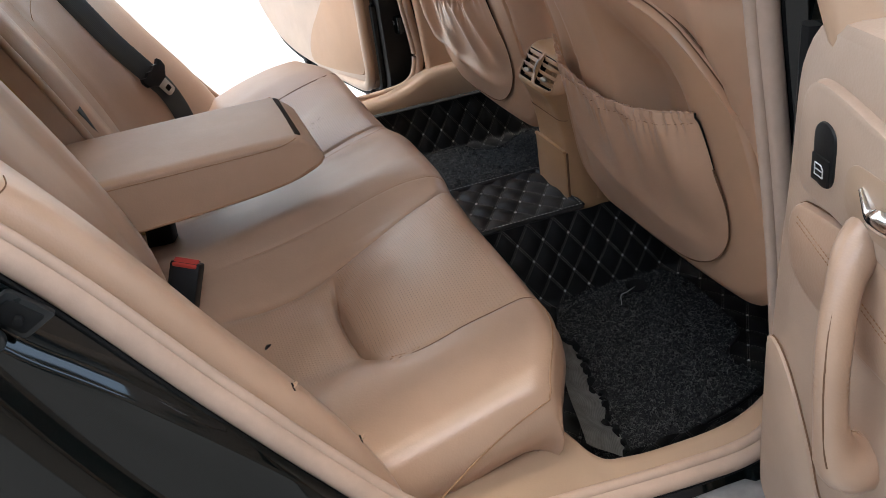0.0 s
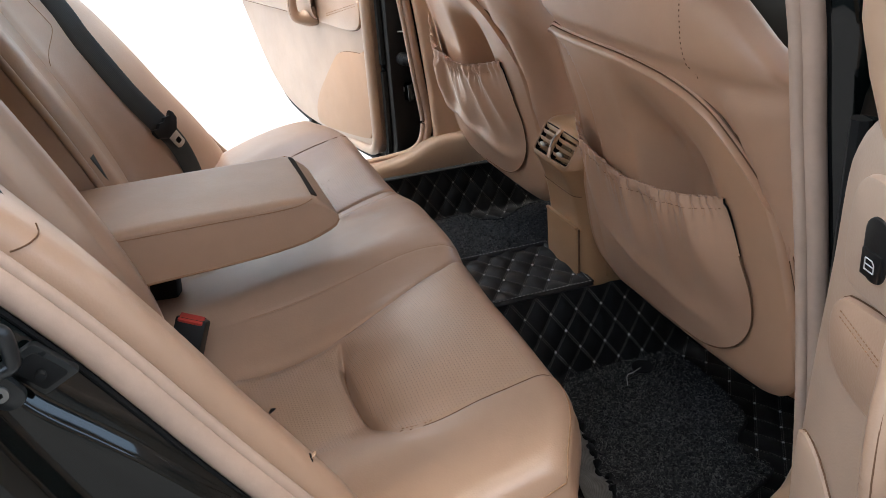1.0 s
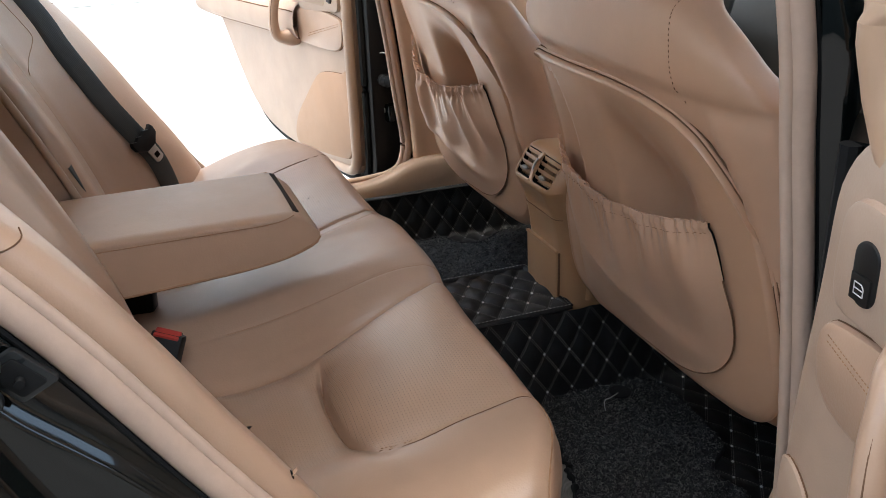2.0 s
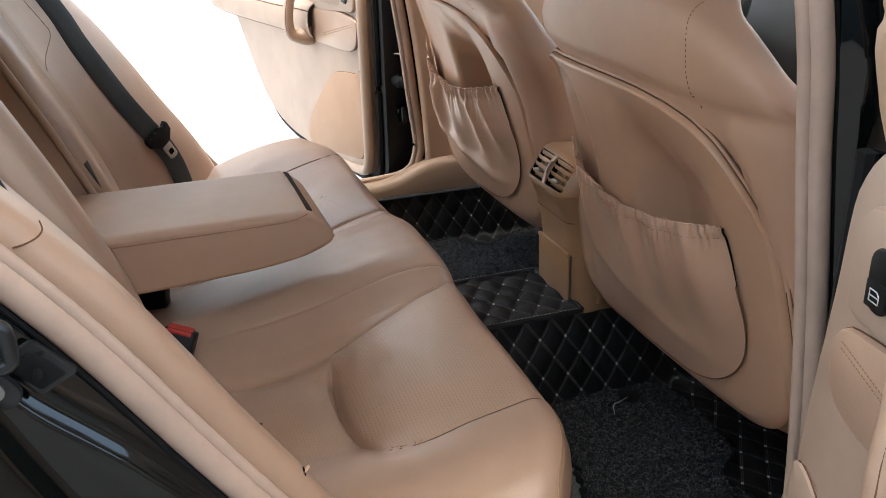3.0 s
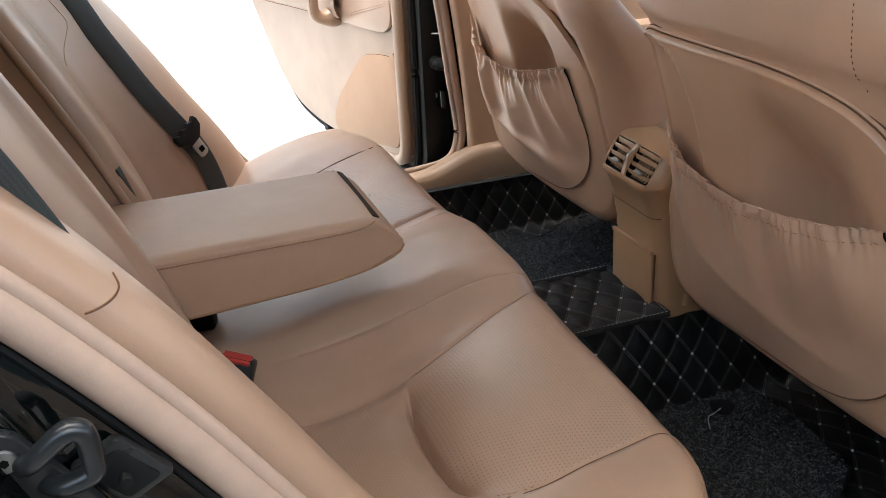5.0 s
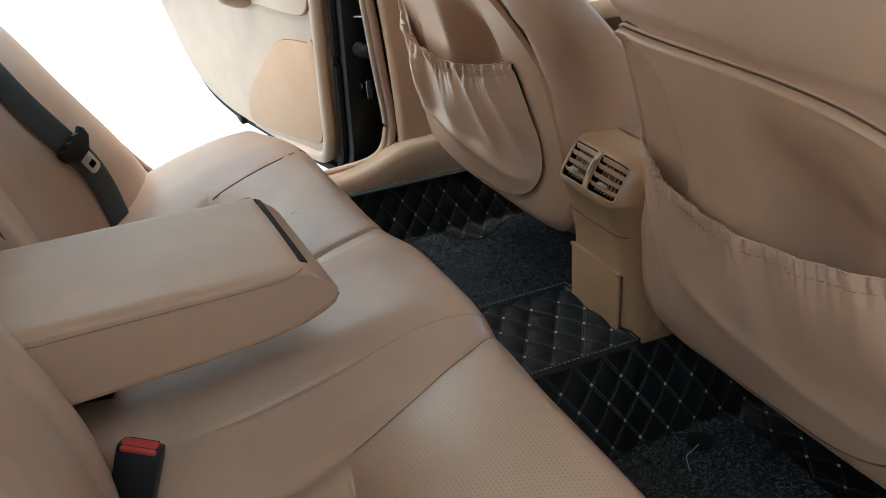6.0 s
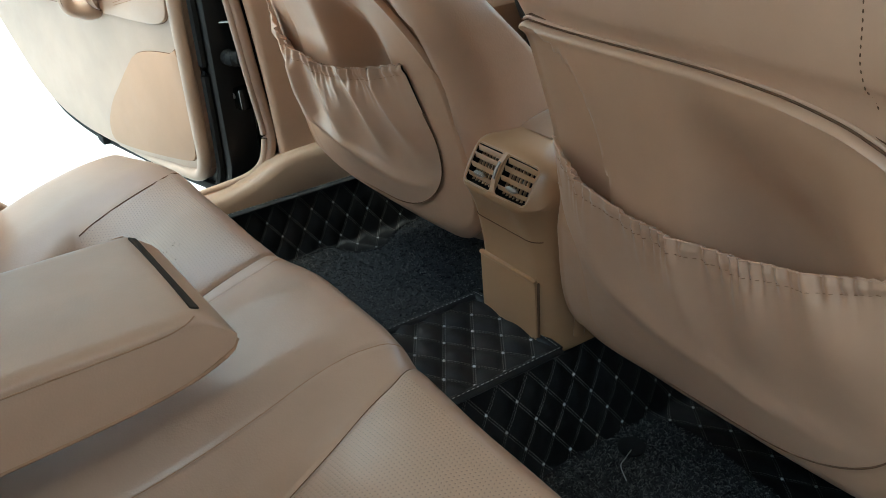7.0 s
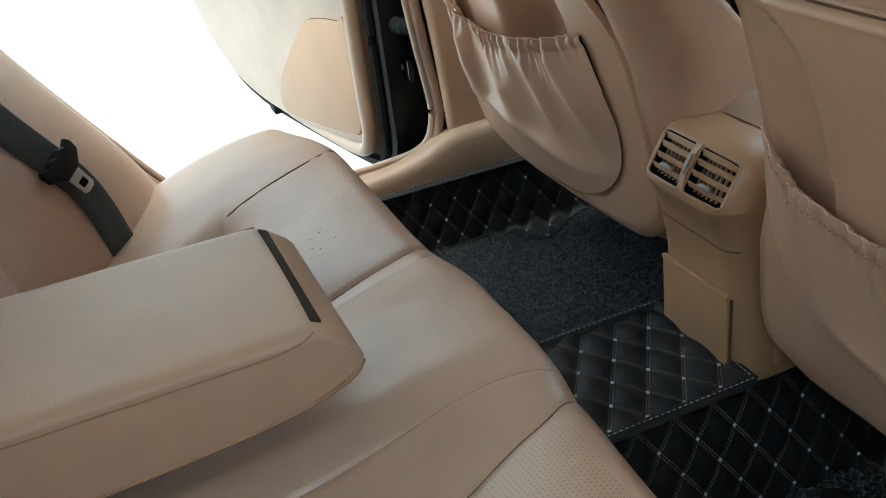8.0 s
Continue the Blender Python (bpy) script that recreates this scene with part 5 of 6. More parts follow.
part("torn_edge", tube([flap(1.0, v) + Vector((0.003 * math.sin(v * 30), 0, 0)) for v in span(0, 1, 24)] + [Vector((0.345, -0.300, 0.40)), Vector((0.352, -0.285, 0.34))], 0.0045, 7), rubber, torn)


# ---- door openings ----
def side_y(s, y):
    return y if s < 0 else -y


OPEN_REAR = [(-0.52, 1.20), (-0.45, 1.09), (-0.386, 1.018), (-0.331, 0.958), (-0.265, 0.868), (-0.183, 0.738), (-0.094, 0.605), (-0.03, 0.518), (0.03, 0.470), (0.10, 0.448)]
OPEN_SILL = [(0.20, 0.440), (0.30, 0.437), (0.37, 0.438)]


def opening(s):
    dx = 0.0 if s < 0 else 0.045
    front = [(0.412 + dx, 0.450), (0.434 + dx, 0.480), (0.436 + dx, 0.53), (0.427 + dx, 0.66), (0.411 + dx, 0.80), (0.390 + dx, 0.943), (0.373 + dx, 1.06), (0.357 + dx, 1.16), (0.310 + dx, 1.33)]
    if s > 0:
        front = [(0.388 + dx, 0.446), (0.424 + dx, 0.470), (0.440 + dx, 0.515), (0.440 + dx, 0.56)] + front[3:]
    pts = []
    for x, z in OPEN_REAR + OPEN_SILL + front:
        y = -0.742 - 0.012 * sm(0.1, 0.4, x) + 0.40 * max(0.0, z - (1.0 if x < 0.2 else 1.09)) ** 1.15
        pts.append((x, side_y(s, y), z))
    return path(pts, 220)


def frames(pts):
    """For each point the way along and the way out of the opening, in the side's plane."""
    out = []
    for i, p in enumerate(pts):
        d = pts[min(i + 1, len(pts) - 1)] - pts[max(i - 1, 0)]
        d = Vector((d.x, 0, d.z)).normalized()
        out.append((d, Vector((d.z, 0, -d.x))))
    return out


def side_frame(s, tag):
    line = opening(s)
    fr = frames(line)
    seal = thing("door_seal_%d" % (1 if s < 0 else 2), "tan fabric-covered door seal round the %s opening" % tag, "door seal", kind="structure")
    body = thing("body_side_%d" % (1 if s < 0 else 2), "glossy black-green painted body side round the %s opening" % tag, "car body", kind="structure")
    bm = bmesh.new()
    rings = []
    sides = 14
    for p, (d, n) in zip(line, fr):
        c = p - n * 0.004
        ring = []
        for k in range(sides):
            t = 2 * math.pi * k / sides
            ring.append(bm.verts.new(c + n * 0.0125 * math.cos(t) + Vector((0, side_y(s, -1) * 0.0150 * math.sin(t), 0))))
        rings.append(ring)
    for a, b in zip(rings, rings[1:]):
        for k in range(sides):
            m = (k + 1) % sides
            bm.faces.new((a[k], a[m], b[m], b[k]))
    part("seal_tube", bm, seal_mat, seal)
    part("seal_lip", tube([p - n * 0.0165 + Vector((0, side_y(s, 1) * 0.0030, 0)) for p, (d, n) in zip(line, fr)], 0.0068, 14), seal_mat, seal)
    # stepped jamb, then the outer skin; broad at the rear and along the sill
    n_rear = 141
    prof = [(0.004, -0.012), (0.010, 0.008), (0.022, 0.012), (0.024, 0.020), (0.050, 0.026), (0.056, 0.014), (0.060, 0.016), (0.084, 0.030), (0.090, 0.042), (0.096, 0.078), (0.100, 0.090), (0.106, 0.096), (0.118, 0.099), (0.16, 0.104), (0.24, 0.110), (0.34, 0.104), (0.46, 0.085), (0.60, 0.05)]
    # near side: a shallow pocket beside the seal, a flat, and the sharp ridge where the outer skin begins
    pocket_w = spline([(0.45, 0.007), (0.62, 0.007), (0.70, 0.014), (0.79, 0.028), (0.82, 0.035), (0.867, 0.046), (0.90, 0.045), (0.939, 0.031), (0.978, 0.021), (1.02, 0.009)])
    ridge_w = spline([(0.45, 0.105), (0.60, 0.104), (0.75, 0.092), (0.853, 0.077), (0.91, 0.062), (0.948, 0.048), (0.977, 0.034), (1.006, 0.022), (1.2, 0.020)])

    def jamb_section(z):
        a, r = pocket_w(z), ridge_w(z)
        sec = [(0.004, -0.012), (0.006, 0.000), (0.008, 0.005), (a - 0.005, 0.011), (a, 0.0125), (a + 0.003, 0.0235), (a + 0.006, 0.0255), ((a + r) / 2 - 0.006, 0.0258), (r - 0.007, 0.0262),
               (r - 0.0035, 0.030), (r - 0.0015, 0.046), (r, 0.0560), (r + 0.003, 0.0590), (r + 0.016, 0.066), (r + 0.05, 0.077), (r + 0.12, 0.084), (r + 0.26, 0.076), (r + 0.46, 0.03)]
        out, last = [], 0.0
        for off, o in sec:
            last = max(off, last + 0.0012)
            out.append((last, o))
        w = sm(0.50, 0.60, z)
        return [(lerp(p0[0], p1[0], w), lerp(p0[1], p1[1], w)) for p0, p1 in zip(prof, out)]
    bm = bmesh.new()
    rows = []
    for i, (p, (d, n)) in enumerate(zip(line, fr)):
        row = []
        for off, out in (jamb_section(p.z) if s < 0 and p.x < 0.15 else prof):
            q = p + n * off
            row.append(bm.verts.new((q.x, p.y + side_y(s, -1) * out + (side_y(s, 1) * 0.25 * max(0, q.z - 1.05)), max(q.z, 0.16))))
        rows.append(row)
    for i in range(len(rows) - 1):
        last = len(prof) - 1 if i < n_rear else 9
        for k in range(last):
            bm.faces.new((rows[i][k], rows[i][k + 1], rows[i + 1][k + 1], rows[i + 1][k]))
    part("painted_jamb", bm, paint, body, sharp=75)
    # black tube put in for the dark of the thin gap beside the seal
    groove = [p + n * 0.0105 + Vector((0, side_y(s, -1) * 0.006, 0)) for p, (d, n) in zip(line, fr)]
    part("seal_gap_shade", tube(groove, 0.0028, 6), rubber, body)
    # tan sill trim inside the opening
    sill = thing("sill_trim_%d" % (1 if s < 0 else 2), "tan moulded plastic sill trim with scuff marks", "trim", kind="structure")
    inner = spline([(-0.30, -0.688), (1.0, -0.688)]) if s > 0 else spline([(-0.30, -0.56), (0.195, -0.56), (0.208, -0.60), (0.214, -0.645), (0.226, -0.678), (0.25, -0.690), (0.29, -0.697), (0.385, -0.698), (0.455, -0.676), (0.51, -0.640), (0.56, -0.605), (1.0, -0.60)])
    top = spline([(-0.30, 0.452), (0.2, 0.455), (0.40, 0.458), (0.47, 0.468), (0.53, 0.490), (0.58, 0.50), (1.0, 0.50)]) if s < 0 else spline([(-0.30, 0.452), (0.26, 0.452), (0.34, 0.456), (0.40, 0.470), (0.45, 0.492), (0.50, 0.502), (1.0, 0.502)])
    sec = [(0.0, -0.130 if s < 0 else -0.10), (0.002, -0.06), (0.004, -0.020), (0.009, -0.008), (0.018, -0.001), (0.030, 0.0), (0.050, -0.004), (0.066, -0.008)]

    def sill_place(k, x):
        a, b = sec[k]
        yi = inner(x)
        w = (-0.752 - yi) / -0.066
        return Vector((x + (0.0 if s < 0 else 0.02), side_y(s, yi - a * w), top(x) + b))
    bm, _ = sheet(sill_place, range(len(sec)), dense([(-0.25, 0.19, 22), (0.19, 0.26, 28), (0.26, 0.95, 52)]))
    part("sill_cover", bm, sill_mat, sill, sharp=60)
    if s < 0:
        bm = bmesh.new()
        rng = random.Random(5)
        for _ in range(9):
            x, y = 0.335 + rng.uniform(-0.03, 0.045), -0.729 + rng.uniform(-0.004, 0.004)
            box((rng.uniform(0.004, 0.012), 0.0025, 0.0008), (x, y, top(x) - 0.0035), 0.0002, bm=bm)
        part("scuff_mark", bm, niche_mat, sill, "brown scuff marks")
        part("sill_plate", box((0.20, 0.034, 0.004), (0.292, -0.781, 0.4125), 0.0015, (6, 0, 0)), grey_plate, body, "brushed metal sill plate")
        part("sill_step", box((0.95, 0.085, 0.06), (0.02, -0.803, 0.380), 0.010, (6, 0, 0)), paint, body)
    # pillar between the doors
    pillar = thing("pillar_trim_%d" % (1 if s < 0 else 2), "tan padded pillar trim between the doors", "trim", kind="structure")
    dx = 0.0 if s < 0 else 0.045
    front = spline([(0.45, 0.452 + dx), (0.53, 0.450 + dx), (0.66, 0.441 + dx), (0.80, 0.426 + dx), (0.943, 0.405 + dx), (1.06, 0.388 + dx), (1.16, 0.372 + dx), (1.42, 0.295 + dx)])
    lean = spline([(0.45, -0.745), (0.95, -0.748), (1.09, -0.746), (1.20, -0.705), (1.42, -0.60)])

    def pil(k, z):
        f, y = front(z), lean(z)
        ring = [(0.0, -0.002), (-0.006, 0.010), (-0.004, 0.020), (0.006, 0.026), (0.03, 0.028), (0.10, 0.020), (0.14, 0.0)]
        a, b = ring[k]
        return Vector((f + a, side_y(s, y + b), z))
    bm, _ = sheet(pil, range(7), span(0.47, 1.40, 50))
    part("pillar_cover", bm, trim_mat, pillar, sharp=60)
    low = bmesh.new()
    sheet(lambda k, z: Vector((front(z) - 0.005 + [0.0, -0.002, 0.008, 0.05, 0.14][k] , side_y(s, lean(z) + [-0.002, 0.022, 0.036, 0.038, 0.02][k] ), z)), range(5), span(0.445, 0.487, 10), bm=low)
    part("pillar_foot", low, trim_mat, pillar, sharp=60)
    # painted pillar outside
    part("outer_pillar", box((0.12, 0.050, 0.95), (0.500 + dx, side_y(s, -0.792), 0.86), 0.012, (0, -8, 0)), paint, body)


side_frame(-1, "near rear door")
side_frame(1, "far rear door")

# ---- striker and stop on the near jamb ----
DN = Vector((0.46, 0, -0.888))
OUTW = Vector((-0.888, 0, -0.46))
NY = Vector((0, -1, 0))


def jm(c):
    return Matrix(((DN.x, OUTW.x, NY.x, c[0]), (DN.y, OUTW.y, NY.y, c[1]), (DN.z, OUTW.z, NY.z, c[2]), (0, 0, 0, 1)))


striker = thing("door_striker", "black door striker bracket held by two steel screws", "door striker")
m = jm((-0.337, -0.7685, 0.886))
oval = [(a, b) for a, b in rounded(-0.040, 0.040, -0.012, 0.012, 0.0115)]
part("base_plate", plate(oval, 0.007, lambda a, b, h: m @ Vector((a, b - 0.10 * a, h)), 0.003), striker_mat, striker)
for a in (-0.024, 0.022):
    c = m @ Vector((a, -0.1 * a + 0.001, 0.0075))
    screw = part("screw", disc(0.0068, 0.004, c, NY, 24, 0.0015), dark_steel, striker, "dull steel screw head")
    part("screw_recess", disc(0.0026, 0.001, c + NY * 0.0018, NY, 6, 0), void_mat, screw)
bar = path([m @ Vector(q) for q in ((-0.017, -0.001, 0.002), (-0.018, -0.007, 0.014), (-0.0225, -0.029, 0.0175), (-0.0215, -0.036, 0.0175), (-0.0150, -0.0385, 0.0175), (0.001, -0.031, 0.0175), (0.0055, -0.0265, 0.0175), (0.0035, -0.011, 0.015), (0.002, 0.000, 0.002))], 60)
part("loop_bar", tube(bar, [0.0050 + 0.0012 * math.sin(math.pi * i / 59) for i in range(60)], 12, squash=1.2, up=(0, 1, 0)), striker_mat, striker)
stop = thing("door_stop_pad", "black square rubber stop with a centre pin on the jamb", "rubber stop")
m2 = jm((-0.298, -0.7560, 0.873))
part("stop_frame", plate(rounded(-0.020, 0.020, -0.016, 0.016, 0.004), 0.007, lambda a, b, h: m2 @ Vector((a, b - 0.25 * a, h)), 0.002), striker_mat, stop)
part("stop_pad", plate(rounded(-0.015, 0.015, -0.011, 0.011, 0.003), 0.0092, lambda a, b, h: m2 @ Vector((a, b - 0.25 * a, h)), 0.001), rubber, stop)
part("pin", disc(0.0038, 0.008, m2 @ Vector((0.002, 0.0, 0.012)), NY, 14, 0.001), rubber, stop)


# ---- rear doors, standing open ----
def car_door(s, org, label, bow):
    t = thing("car_door_%d" % (1 if s < 0 else 2), label, "car door", "open rear doors", "structure")
    hx, hy = -0.18, 0.984 * s
    nx, ny = -0.984, -0.18 * s

    def D(h, z, off=0.0):
        return Vector((org[0] + hx * h + nx * off, org[1] + hy * h + ny * off, z))
    low = [(0.0, 0.50), (0.006, 0.455), (0.025, 0.428), (0.06, 0.418), (0.25, 0.414), (0.45, 0.415), (0.58, 0.425), (0.70, 0.452), (0.80, 0.505), (0.88, 0.575), (0.96, 0.655), (1.04, 0.735), (1.11, 0.80), (1.14, 0.87), (1.14, 0.96)]
    top = [(1.12, 0.995), (1.0, 1.0), (0.6, 1.0), (0.25, 1.0), (0.06, 0.998), (0.03, 0.988), (0.010, 0.962), (0.0, 0.92)]
    if s < 0:
        low = [(-0.026, 0.62), (-0.026, 0.50)] + [(-0.018, 0.455)] + low[2:]
        top = top[:-1] + [(0.0, 0.93), (-0.006, 0.85), (-0.018, 0.74)]
    part("door_card", plate([(q.x, q.y) for q in path([(a, b, 0) for a, b in low + top], 200, closed=True)], 0.03, lambda a, b, h: D(a, b, h - 0.03), 0.012), door_mat, t, "tan vinyl door card")
    # painted shell behind the card, with a black seal and hinge edge
    shell = [(-0.05, 0.46), (-0.03, 0.405), (0.06, 0.392), (0.45, 0.392), (0.62, 0.405), (0.74, 0.44), (0.84, 0.505), (1.0, 0.655), (1.15, 0.80), (1.19, 0.90), (1.19, 1.0), (-0.03, 1.0), (-0.05, 0.95)]
    part("door_shell", plate(shell, 0.075, lambda a, b, h: D(a, b, h - 0.106), 0.012), paint if s < 0 else black_plastic, t, "black-green door shell")
    part("door_seal", tube(path([D(a, b, -0.026) for a, b in [(-0.022, 0.97), (-0.024, 0.75), (-0.022, 0.50), (-0.008, 0.430), (0.05, 0.402), (0.45, 0.400), (0.62, 0.412), (0.75, 0.45), (0.90, 0.565), (1.06, 0.725), (1.16, 0.82)]], 90), 0.010, 8), rubber, t)
    part("corner_bumper", box((0.03, 0.05, 0.02), D(0.50, 0.405, -0.02), 0.004), rubber, t)
    # speaker panel
    sp = [(0.016, 0.515), (0.024, 0.480), (0.055, 0.464), (0.20, 0.444), (0.34, 0.431), (0.395, 0.436), (0.398, 0.475), (0.36, 0.530), (0.305, 0.580), (0.245, 0.632), (0.195, 0.668), (0.13, 0.684), (0.05, 0.692), (0.016, 0.691)]
    if s < 0:
        sp = [(-0.015, 0.50), (-0.008, 0.465), (0.02, 0.452), (0.10, 0.446), (0.16, 0.446), (0.165, 0.465), (0.135, 0.505), (0.0915, 0.552), (0.075, 0.584), (0.039, 0.634), (0.012, 0.659), (-0.010, 0.664), (-0.015, 0.64)]
    spk = part("speaker_panel", plate([(p.x, p.y) for p in path([(a, b, 0) for a, b in sp], 70, closed=True)], 0.006, lambda a, b, h: D(a, b, h), 0.002), speaker_mat if s > 0 else door_mat, t, "fine-mesh tan speaker panel")
    ring = [(p.x, p.y) for p in path([(a, b, 0) for a, b in sp], 80, closed=True)]
    part("panel_joint", tube([D(a, b, 0.0015) for a, b in ring], 0.0010, 6, closed=True), seam_mat, spk)
    # raised edge roll along the hinge side
    if s > 0:
        roll = path([D(0.000, z, -0.002) for z in (0.96, 0.80, 0.66, 0.54, 0.485)] + [D(0.010, 0.455, -0.002), D(0.035, 0.436, -0.003), D(0.10, 0.428, -0.005), D(0.24, 0.421, -0.008), D(0.40, 0.417, -0.012)], 70)
        part("edge_roll", tube(roll, [0.0145] * 46 + [0.0145 - 0.007 * i / 23 for i in range(24)], 14, up=(nx, ny, 0.0)), door_mat, t, "rolled vinyl edge")
    # armrest shelf, its joint lines, leather insert, grip
    def shelf(u, h):
        r = 0.030 + 0.022 * sm(0.30, 0.5, h)
        return D(h, 0.795 + 0.048 * math.copysign(abs(math.sin(u)) ** 0.8, math.sin(u)) - 0.02 * sm(0.3, 1.1, h), r * max(0, math.cos(u)) ** 0.8)
    bm, _ = sheet(lambda u, h: shelf(u, h), span(-math.pi / 2, math.pi / 2, 17), dense([(0.285, 0.33, 6), (0.33, 1.12, 20)]))
    part("arm_shelf", bm, door_mat, t)
    for u in (-1.25, 0.55):
        part("shelf_joint", tube([shelf(u, h) + Vector((nx, ny, 0)) * 0.0006 for h in span(0.29, 1.11, 30)], 0.0016, 6), seam_mat, t)
    ins = [(0.018, 0.80), (0.03, 0.765), (0.07, 0.748), (0.16, 0.742), (0.25, 0.742), (0.30, 0.745), (0.31, 0.80), (0.28, 0.835), (0.15, 0.842), (0.05, 0.836), (0.025, 0.825)]
    ring = [(p.x, p.y) for p in path([(a, b, 0) for a, b in ins], 70, closed=True)]
    pad = part("leather_insert", plate(ring, 0.009, lambda a, b, h: D(a, b, h), 0.005), hide, t, "stitched tan leather insert")
    part("insert_joint", tube([D(a, b, 0.001) for a, b in ring], 0.0010, 6, closed=True), seam_mat, pad)
    for k in (0.0, 0.006):
        part("insert_stitching", stitches([D(0.035 + 0.20 * u, 0.815 - 0.05 * u + k, 0.0092) for u in span(0, 1, 100)], 0.004, 0.0007), thread_mat, pad)
    bar = path([D(*q) for q in bow], 40)
    thick = [0.026, 0.027, 0.027, 0.026, 0.024, 0.0215, 0.019, 0.0175, 0.0165, 0.0155, 0.015, 0.0145] + [0.014] * 20 + [0.0145, 0.015, 0.016, 0.017, 0.018, 0.019, 0.020, 0.021]
    grip = part("pull_handle", tube(bar, thick, 14), hide, t, "curved tan leather pull handle")
    across = Vector((nx, ny, 0)) * 0.80 + Vector((hx, hy, 0)) * (0.60 if s < 0 else -0.60)
    part("grip_seam", tube([bar[i] + across * (thick[i] - 0.0002) for i in range(5, 36)], 0.0008, 5), seam_mat, grip)
    # switch and inner latch
    bez = [(0.030, 0.862), (0.045, 0.848), (0.085, 0.845), (0.15, 0.838), (0.26, 0.83), (0.30, 0.86), (0.28, 0.90), (0.20, 0.925), (0.115, 0.943), (0.06, 0.950), (0.038, 0.940), (0.030, 0.915)]
    bz = part("switch_bezel", plate([(p.x, p.y) for p in path([(a, b, 0) for a, b in bez], 80, closed=True)], 0.010, lambda a, b, h: D(a, b, h), 0.006), door_mat, t, "tan moulded latch surround")
    # flat plate in browner plastic paints the shade of the tan latch recess
    part("latch_bowl_shade", plate(rounded(0.105, 0.26, 0.855, 0.905, 0.02), 0.0106, lambda a, b, h: D(a, b, h), 0.0004), sill_mat, bz)
    sw = part("window_switch", plate(rounded(0.058, 0.090, 0.866, 0.922, 0.015), 0.0125, lambda a, b, h: D(a, b, h), 0.003), black_plastic, t, "black rocker window switch")
    part("rocker", box((0.003, 0.025, 0.023), D(0.074, 0.882, 0.0130), 0.001, (0, 0, 10.4 * s)), black_plastic, sw)
    bm = bmesh.new()
    for a0, b0, a1, b1 in ((0.068, 0.877, 0.080, 0.877), (0.068, 0.882, 0.080, 0.882), (0.068, 0.887, 0.077, 0.887), (0.068, 0.877, 0.068, 0.887), (0.080, 0.877, 0.080, 0.884), (0.077, 0.887, 0.080, 0.884)):
        tube([D(a0, b0, 0.0148), D(a1, b1, 0.0148)], 0.0006, 5, bm)
    part("window_mark", bm, white_mark, sw, "pale printed window symbol")
    part("latch_lever", tube(path([D(0.128, 0.888, 0.010), D(0.150, 0.876, 0.014), D(0.165, 0.880, 0.016), D(0.20, 0.884, 0.016), D(0.245, 0.880, 0.012)], 24), [0.003 + 0.0055 * min(1, i / 8) for i in range(24)], 10, squash=1.2), chrome, t, "chrome latch lever")
    # window frame with its glass
    part("window_frame", tube(path([D(0.060, 0.972, -0.022), D(0.050, 1.006, -0.016), D(0.042, 1.04, -0.01), D(0.042, 1.12, 0.0), D(0.07, 1.33, -0.03), D(0.20, 1.40, -0.06), D(0.60, 1.40, -0.09), D(0.90, 1.28, -0.06), D(1.12, 1.0, -0.02)], 110), 0.020, 22, squash=1.2), trim_mat, t)
    part("frame_back", tube(path([D(-0.02, 0.96, -0.055), D(-0.02, 1.12, -0.055), D(0.02, 1.33, -0.075), D(0.20, 1.41, -0.10), D(0.60, 1.41, -0.12), D(0.92, 1.29, -0.09), D(1.15, 1.0, -0.06)], 60), 0.022, 8), paint, t)
    gl = part("window_glass", sheet(lambda u, v: D(lerp(0.03, lerp(1.1, 0.80, v), u), lerp(0.99, 1.38, v), -0.035 - 0.05 * v), span(0, 1, 4), span(0, 1, 3))[0], glass, t)
    gl.visible_shadow = False
    # check strap and wiring gaiter at the hinge side
    part("check_strap", tube([D(-0.03, 0.752, -0.05), D(-0.085, 0.755, -0.09), D(-0.13, 0.755, -0.12)], 0.0045, 8, squash=0.5), dark_steel, t, "bare metal check strap")
    for z in (0.60, 0.87):
        part("hinge", box((0.05, 0.035, 0.045), D(-0.055, z, -0.09), 0.006, (0, 0, 10.4 * s)), paint, t)
        part("hinge_bolt", disc(0.006, 0.005, D(-0.05, z + 0.006, -0.066), (nx, ny, 0), 12, 0.001), dark_steel, t)
    part("wiring_gaiter", tube(path([D(-0.03, 0.69, -0.07), D(-0.07, 0.685, -0.065), D(-0.11, 0.69, -0.10)], 20), [0.014 + 0.002 * (i % 2) for i in range(20)], 10), rubber, t)
    return t


car_door(-1, (0.353, -0.835), "tan-lined near rear door standing wide open", [(0.150, 0.640, 0.0), (0.152, 0.644, 0.015), (0.155, 0.665, 0.029), (0.159, 0.705, 0.038), (0.158, 0.760, 0.040), (0.150, 0.806, 0.033), (0.138, 0.836, 0.018), (0.128, 0.846, 0.0)])
car_door(1, (0.372, 0.850), "tan-lined far rear door standing wide open", [(0.335, 0.752, 0.0), (0.335, 0.750, 0.035), (0.333, 0.762, 0.062), (0.325, 0.802, 0.070), (0.311, 0.857, 0.066), (0.295, 0.902, 0.050), (0.285, 0.924, 0.025), (0.282, 0.932, 0.0)])

# ---- rest of the shell, closing the cabin ----
roof = thing("roof", "pale headliner under the car roof", "roof", kind="structure")
bm, _ = sheet(lambda y, x: (x, y, 1.44 - 0.10 * (abs(y) / 0.6) ** 3 - 0.10 * sm(0.55, 1.0, x)), span(-0.60, 0.60, 17), span(-0.70, 0.95, 20))
part("headliner", bm, lining, roof)
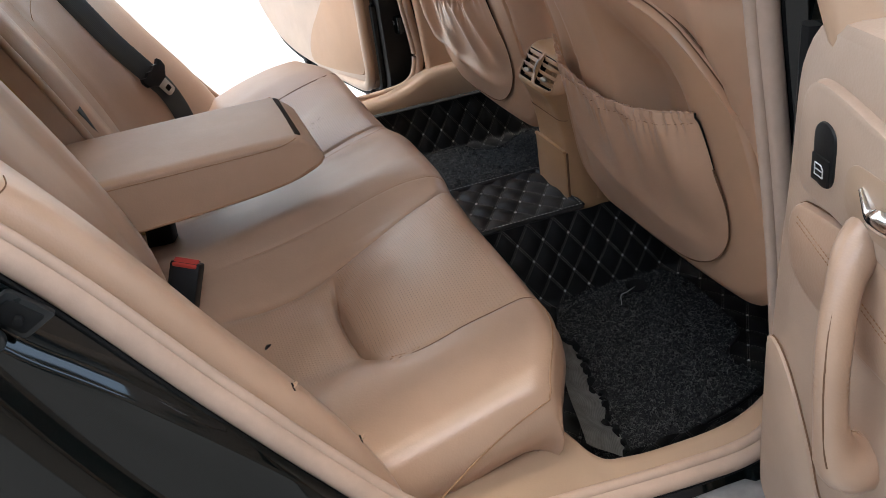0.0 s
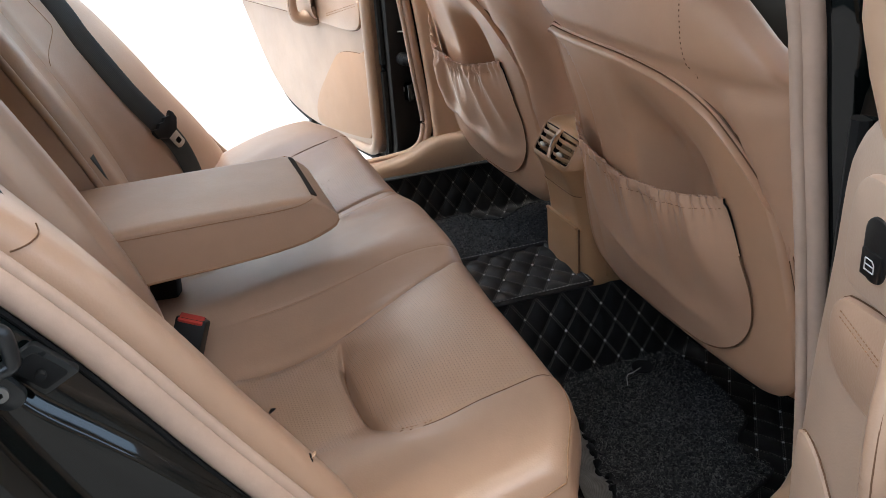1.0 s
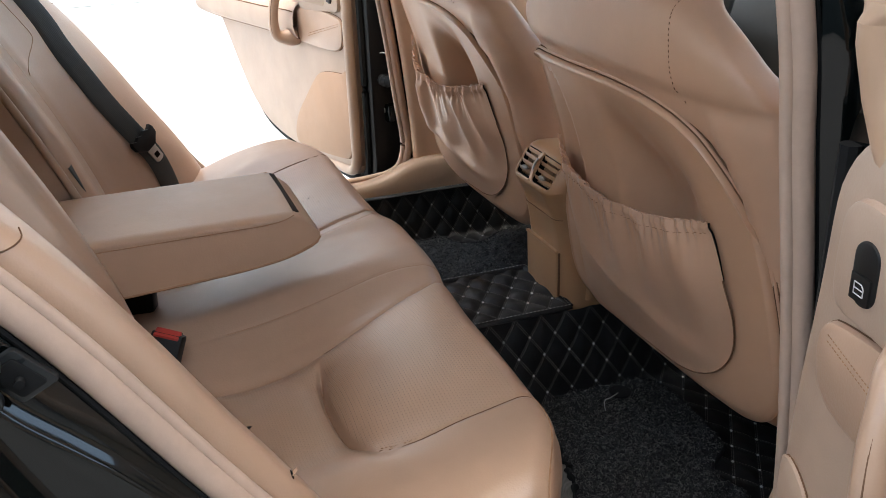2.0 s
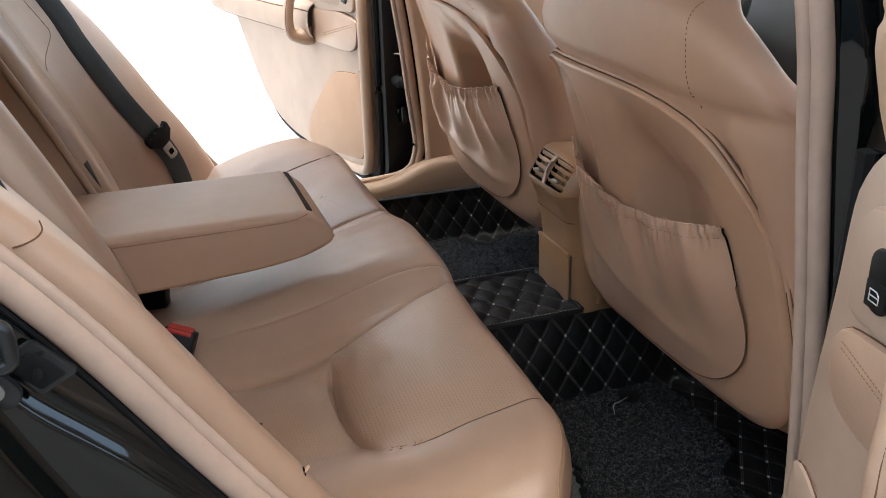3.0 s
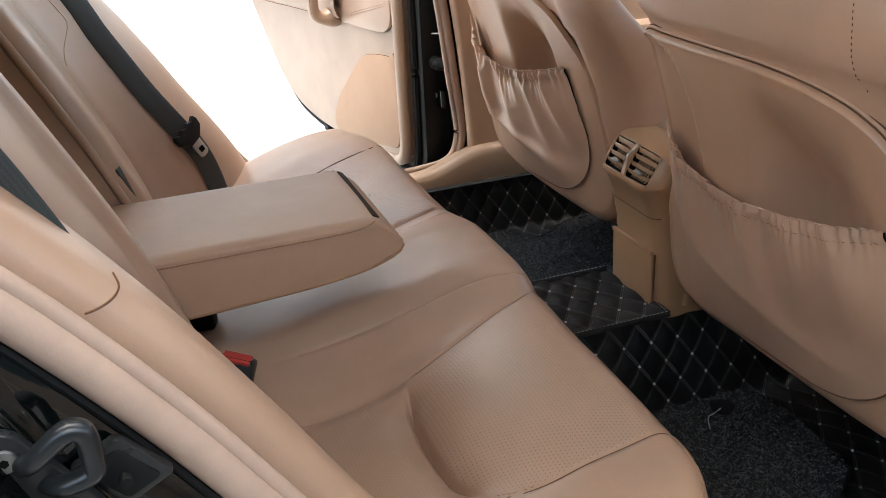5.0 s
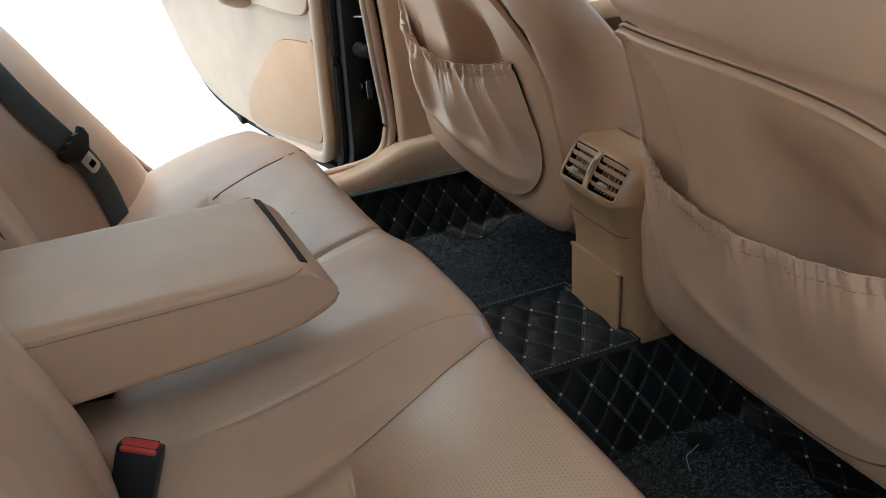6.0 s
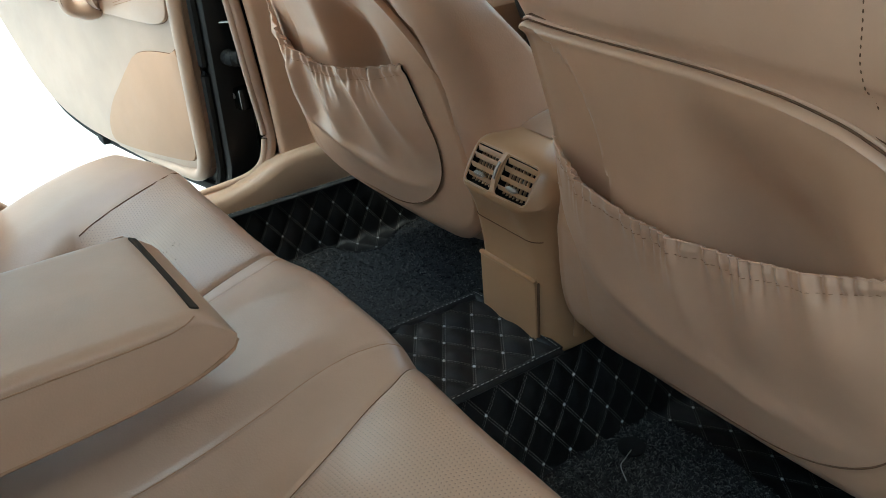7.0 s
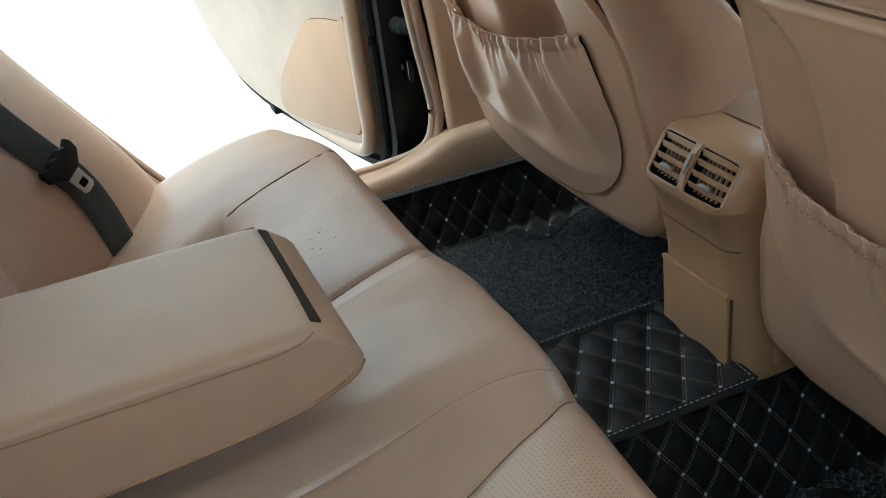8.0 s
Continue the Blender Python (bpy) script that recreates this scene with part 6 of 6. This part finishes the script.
bm, _ = sheet(lambda y, x: (x, y, 1.475 - 0.10 * (abs(y) / 0.6) ** 3 - 0.10 * sm(0.55, 1.0, x)), span(-0.63, 0.63, 17), span(-0.74, 0.97, 20))
part("roof_skin", bm, paint, roof)
shelf_t = thing("parcel_shelf", "tan parcel shelf behind the rear backrest", "shelf", kind="structure")
part("shelf_board", box((0.45, 1.30, 0.03), (-0.80, 0.0, 1.10), 0.008), trim_mat, shelf_t)
part("shelf_front", box((0.04, 1.36, 0.62), (-0.60, 0.0, 0.79), 0.004, (0, -24, 0)), niche_mat, shelf_t)
for s in (-1, 1):
    q = thing("roof_pillar_%d" % (1 if s < 0 else 2), "tan trimmed rear roof pillar", "pillar", kind="structure")
    bm, _ = sheet(lambda u, v: (lerp(lerp(-0.56, -0.52, v), lerp(-1.02, -0.78, v), u), s * lerp(0.70, 0.56, v), lerp(1.10, 1.43, v)), span(0, 1, 5), span(0, 1, 5))
    bmesh.ops.solidify(bm, geom=list(bm.faces), thickness=0.03)
    part("pillar_panel", bm, trim_mat, q)
    fd = thing("front_door_%d" % (1 if s < 0 else 2), "tan front door card beside the front seats", "car door", kind="structure")
    part("door_card", box((0.95, 0.06, 0.55), (0.98, s * 0.765, 0.675), 0.02), door_mat, fd)
    part("door_skin", box((1.0, 0.03, 0.72), (0.98, s * 0.83, 0.62), 0.01), paint, fd)
    part("arm_shelf", box((0.60, 0.07, 0.05), (0.95, s * 0.715, 0.72), 0.018), door_mat, fd)
    ap = thing("front_pillar_%d" % (1 if s < 0 else 2), "tan trimmed windscreen pillar", "pillar", kind="structure")
    part("pillar_trim", tube([(1.55, s * 0.70, 0.95), (0.95, s * 0.56, 1.36)], 0.035, 10), trim_mat, ap)
fire = thing("bulkhead", "dark bulkhead under the dashboard", "bulkhead", kind="structure")
part("bulkhead_panel", box((0.04, 1.5, 0.70), (1.64, 0, 0.62), 0.01), black_plastic, fire)
wind = thing("windscreen", "clear windscreen", "windscreen", kind="structure")
ob = part("windscreen_glass", sheet(lambda y, v: (lerp(1.58, 0.96, v) - 0.06 * (y / 0.6) ** 2, y, lerp(0.97, 1.36, v)), span(-0.62, 0.62, 9), span(0, 1, 5))[0], glass, wind)
ob.visible_shadow = False
rearw = thing("rear_window", "clear rear window", "window", kind="structure")
ob = part("rear_glass", sheet(lambda y, v: (lerp(-1.05, -0.72, v), y, lerp(1.10, 1.43, v)), span(-0.58, 0.58, 9), span(0, 1, 5))[0], glass, rearw)
ob.visible_shadow = False
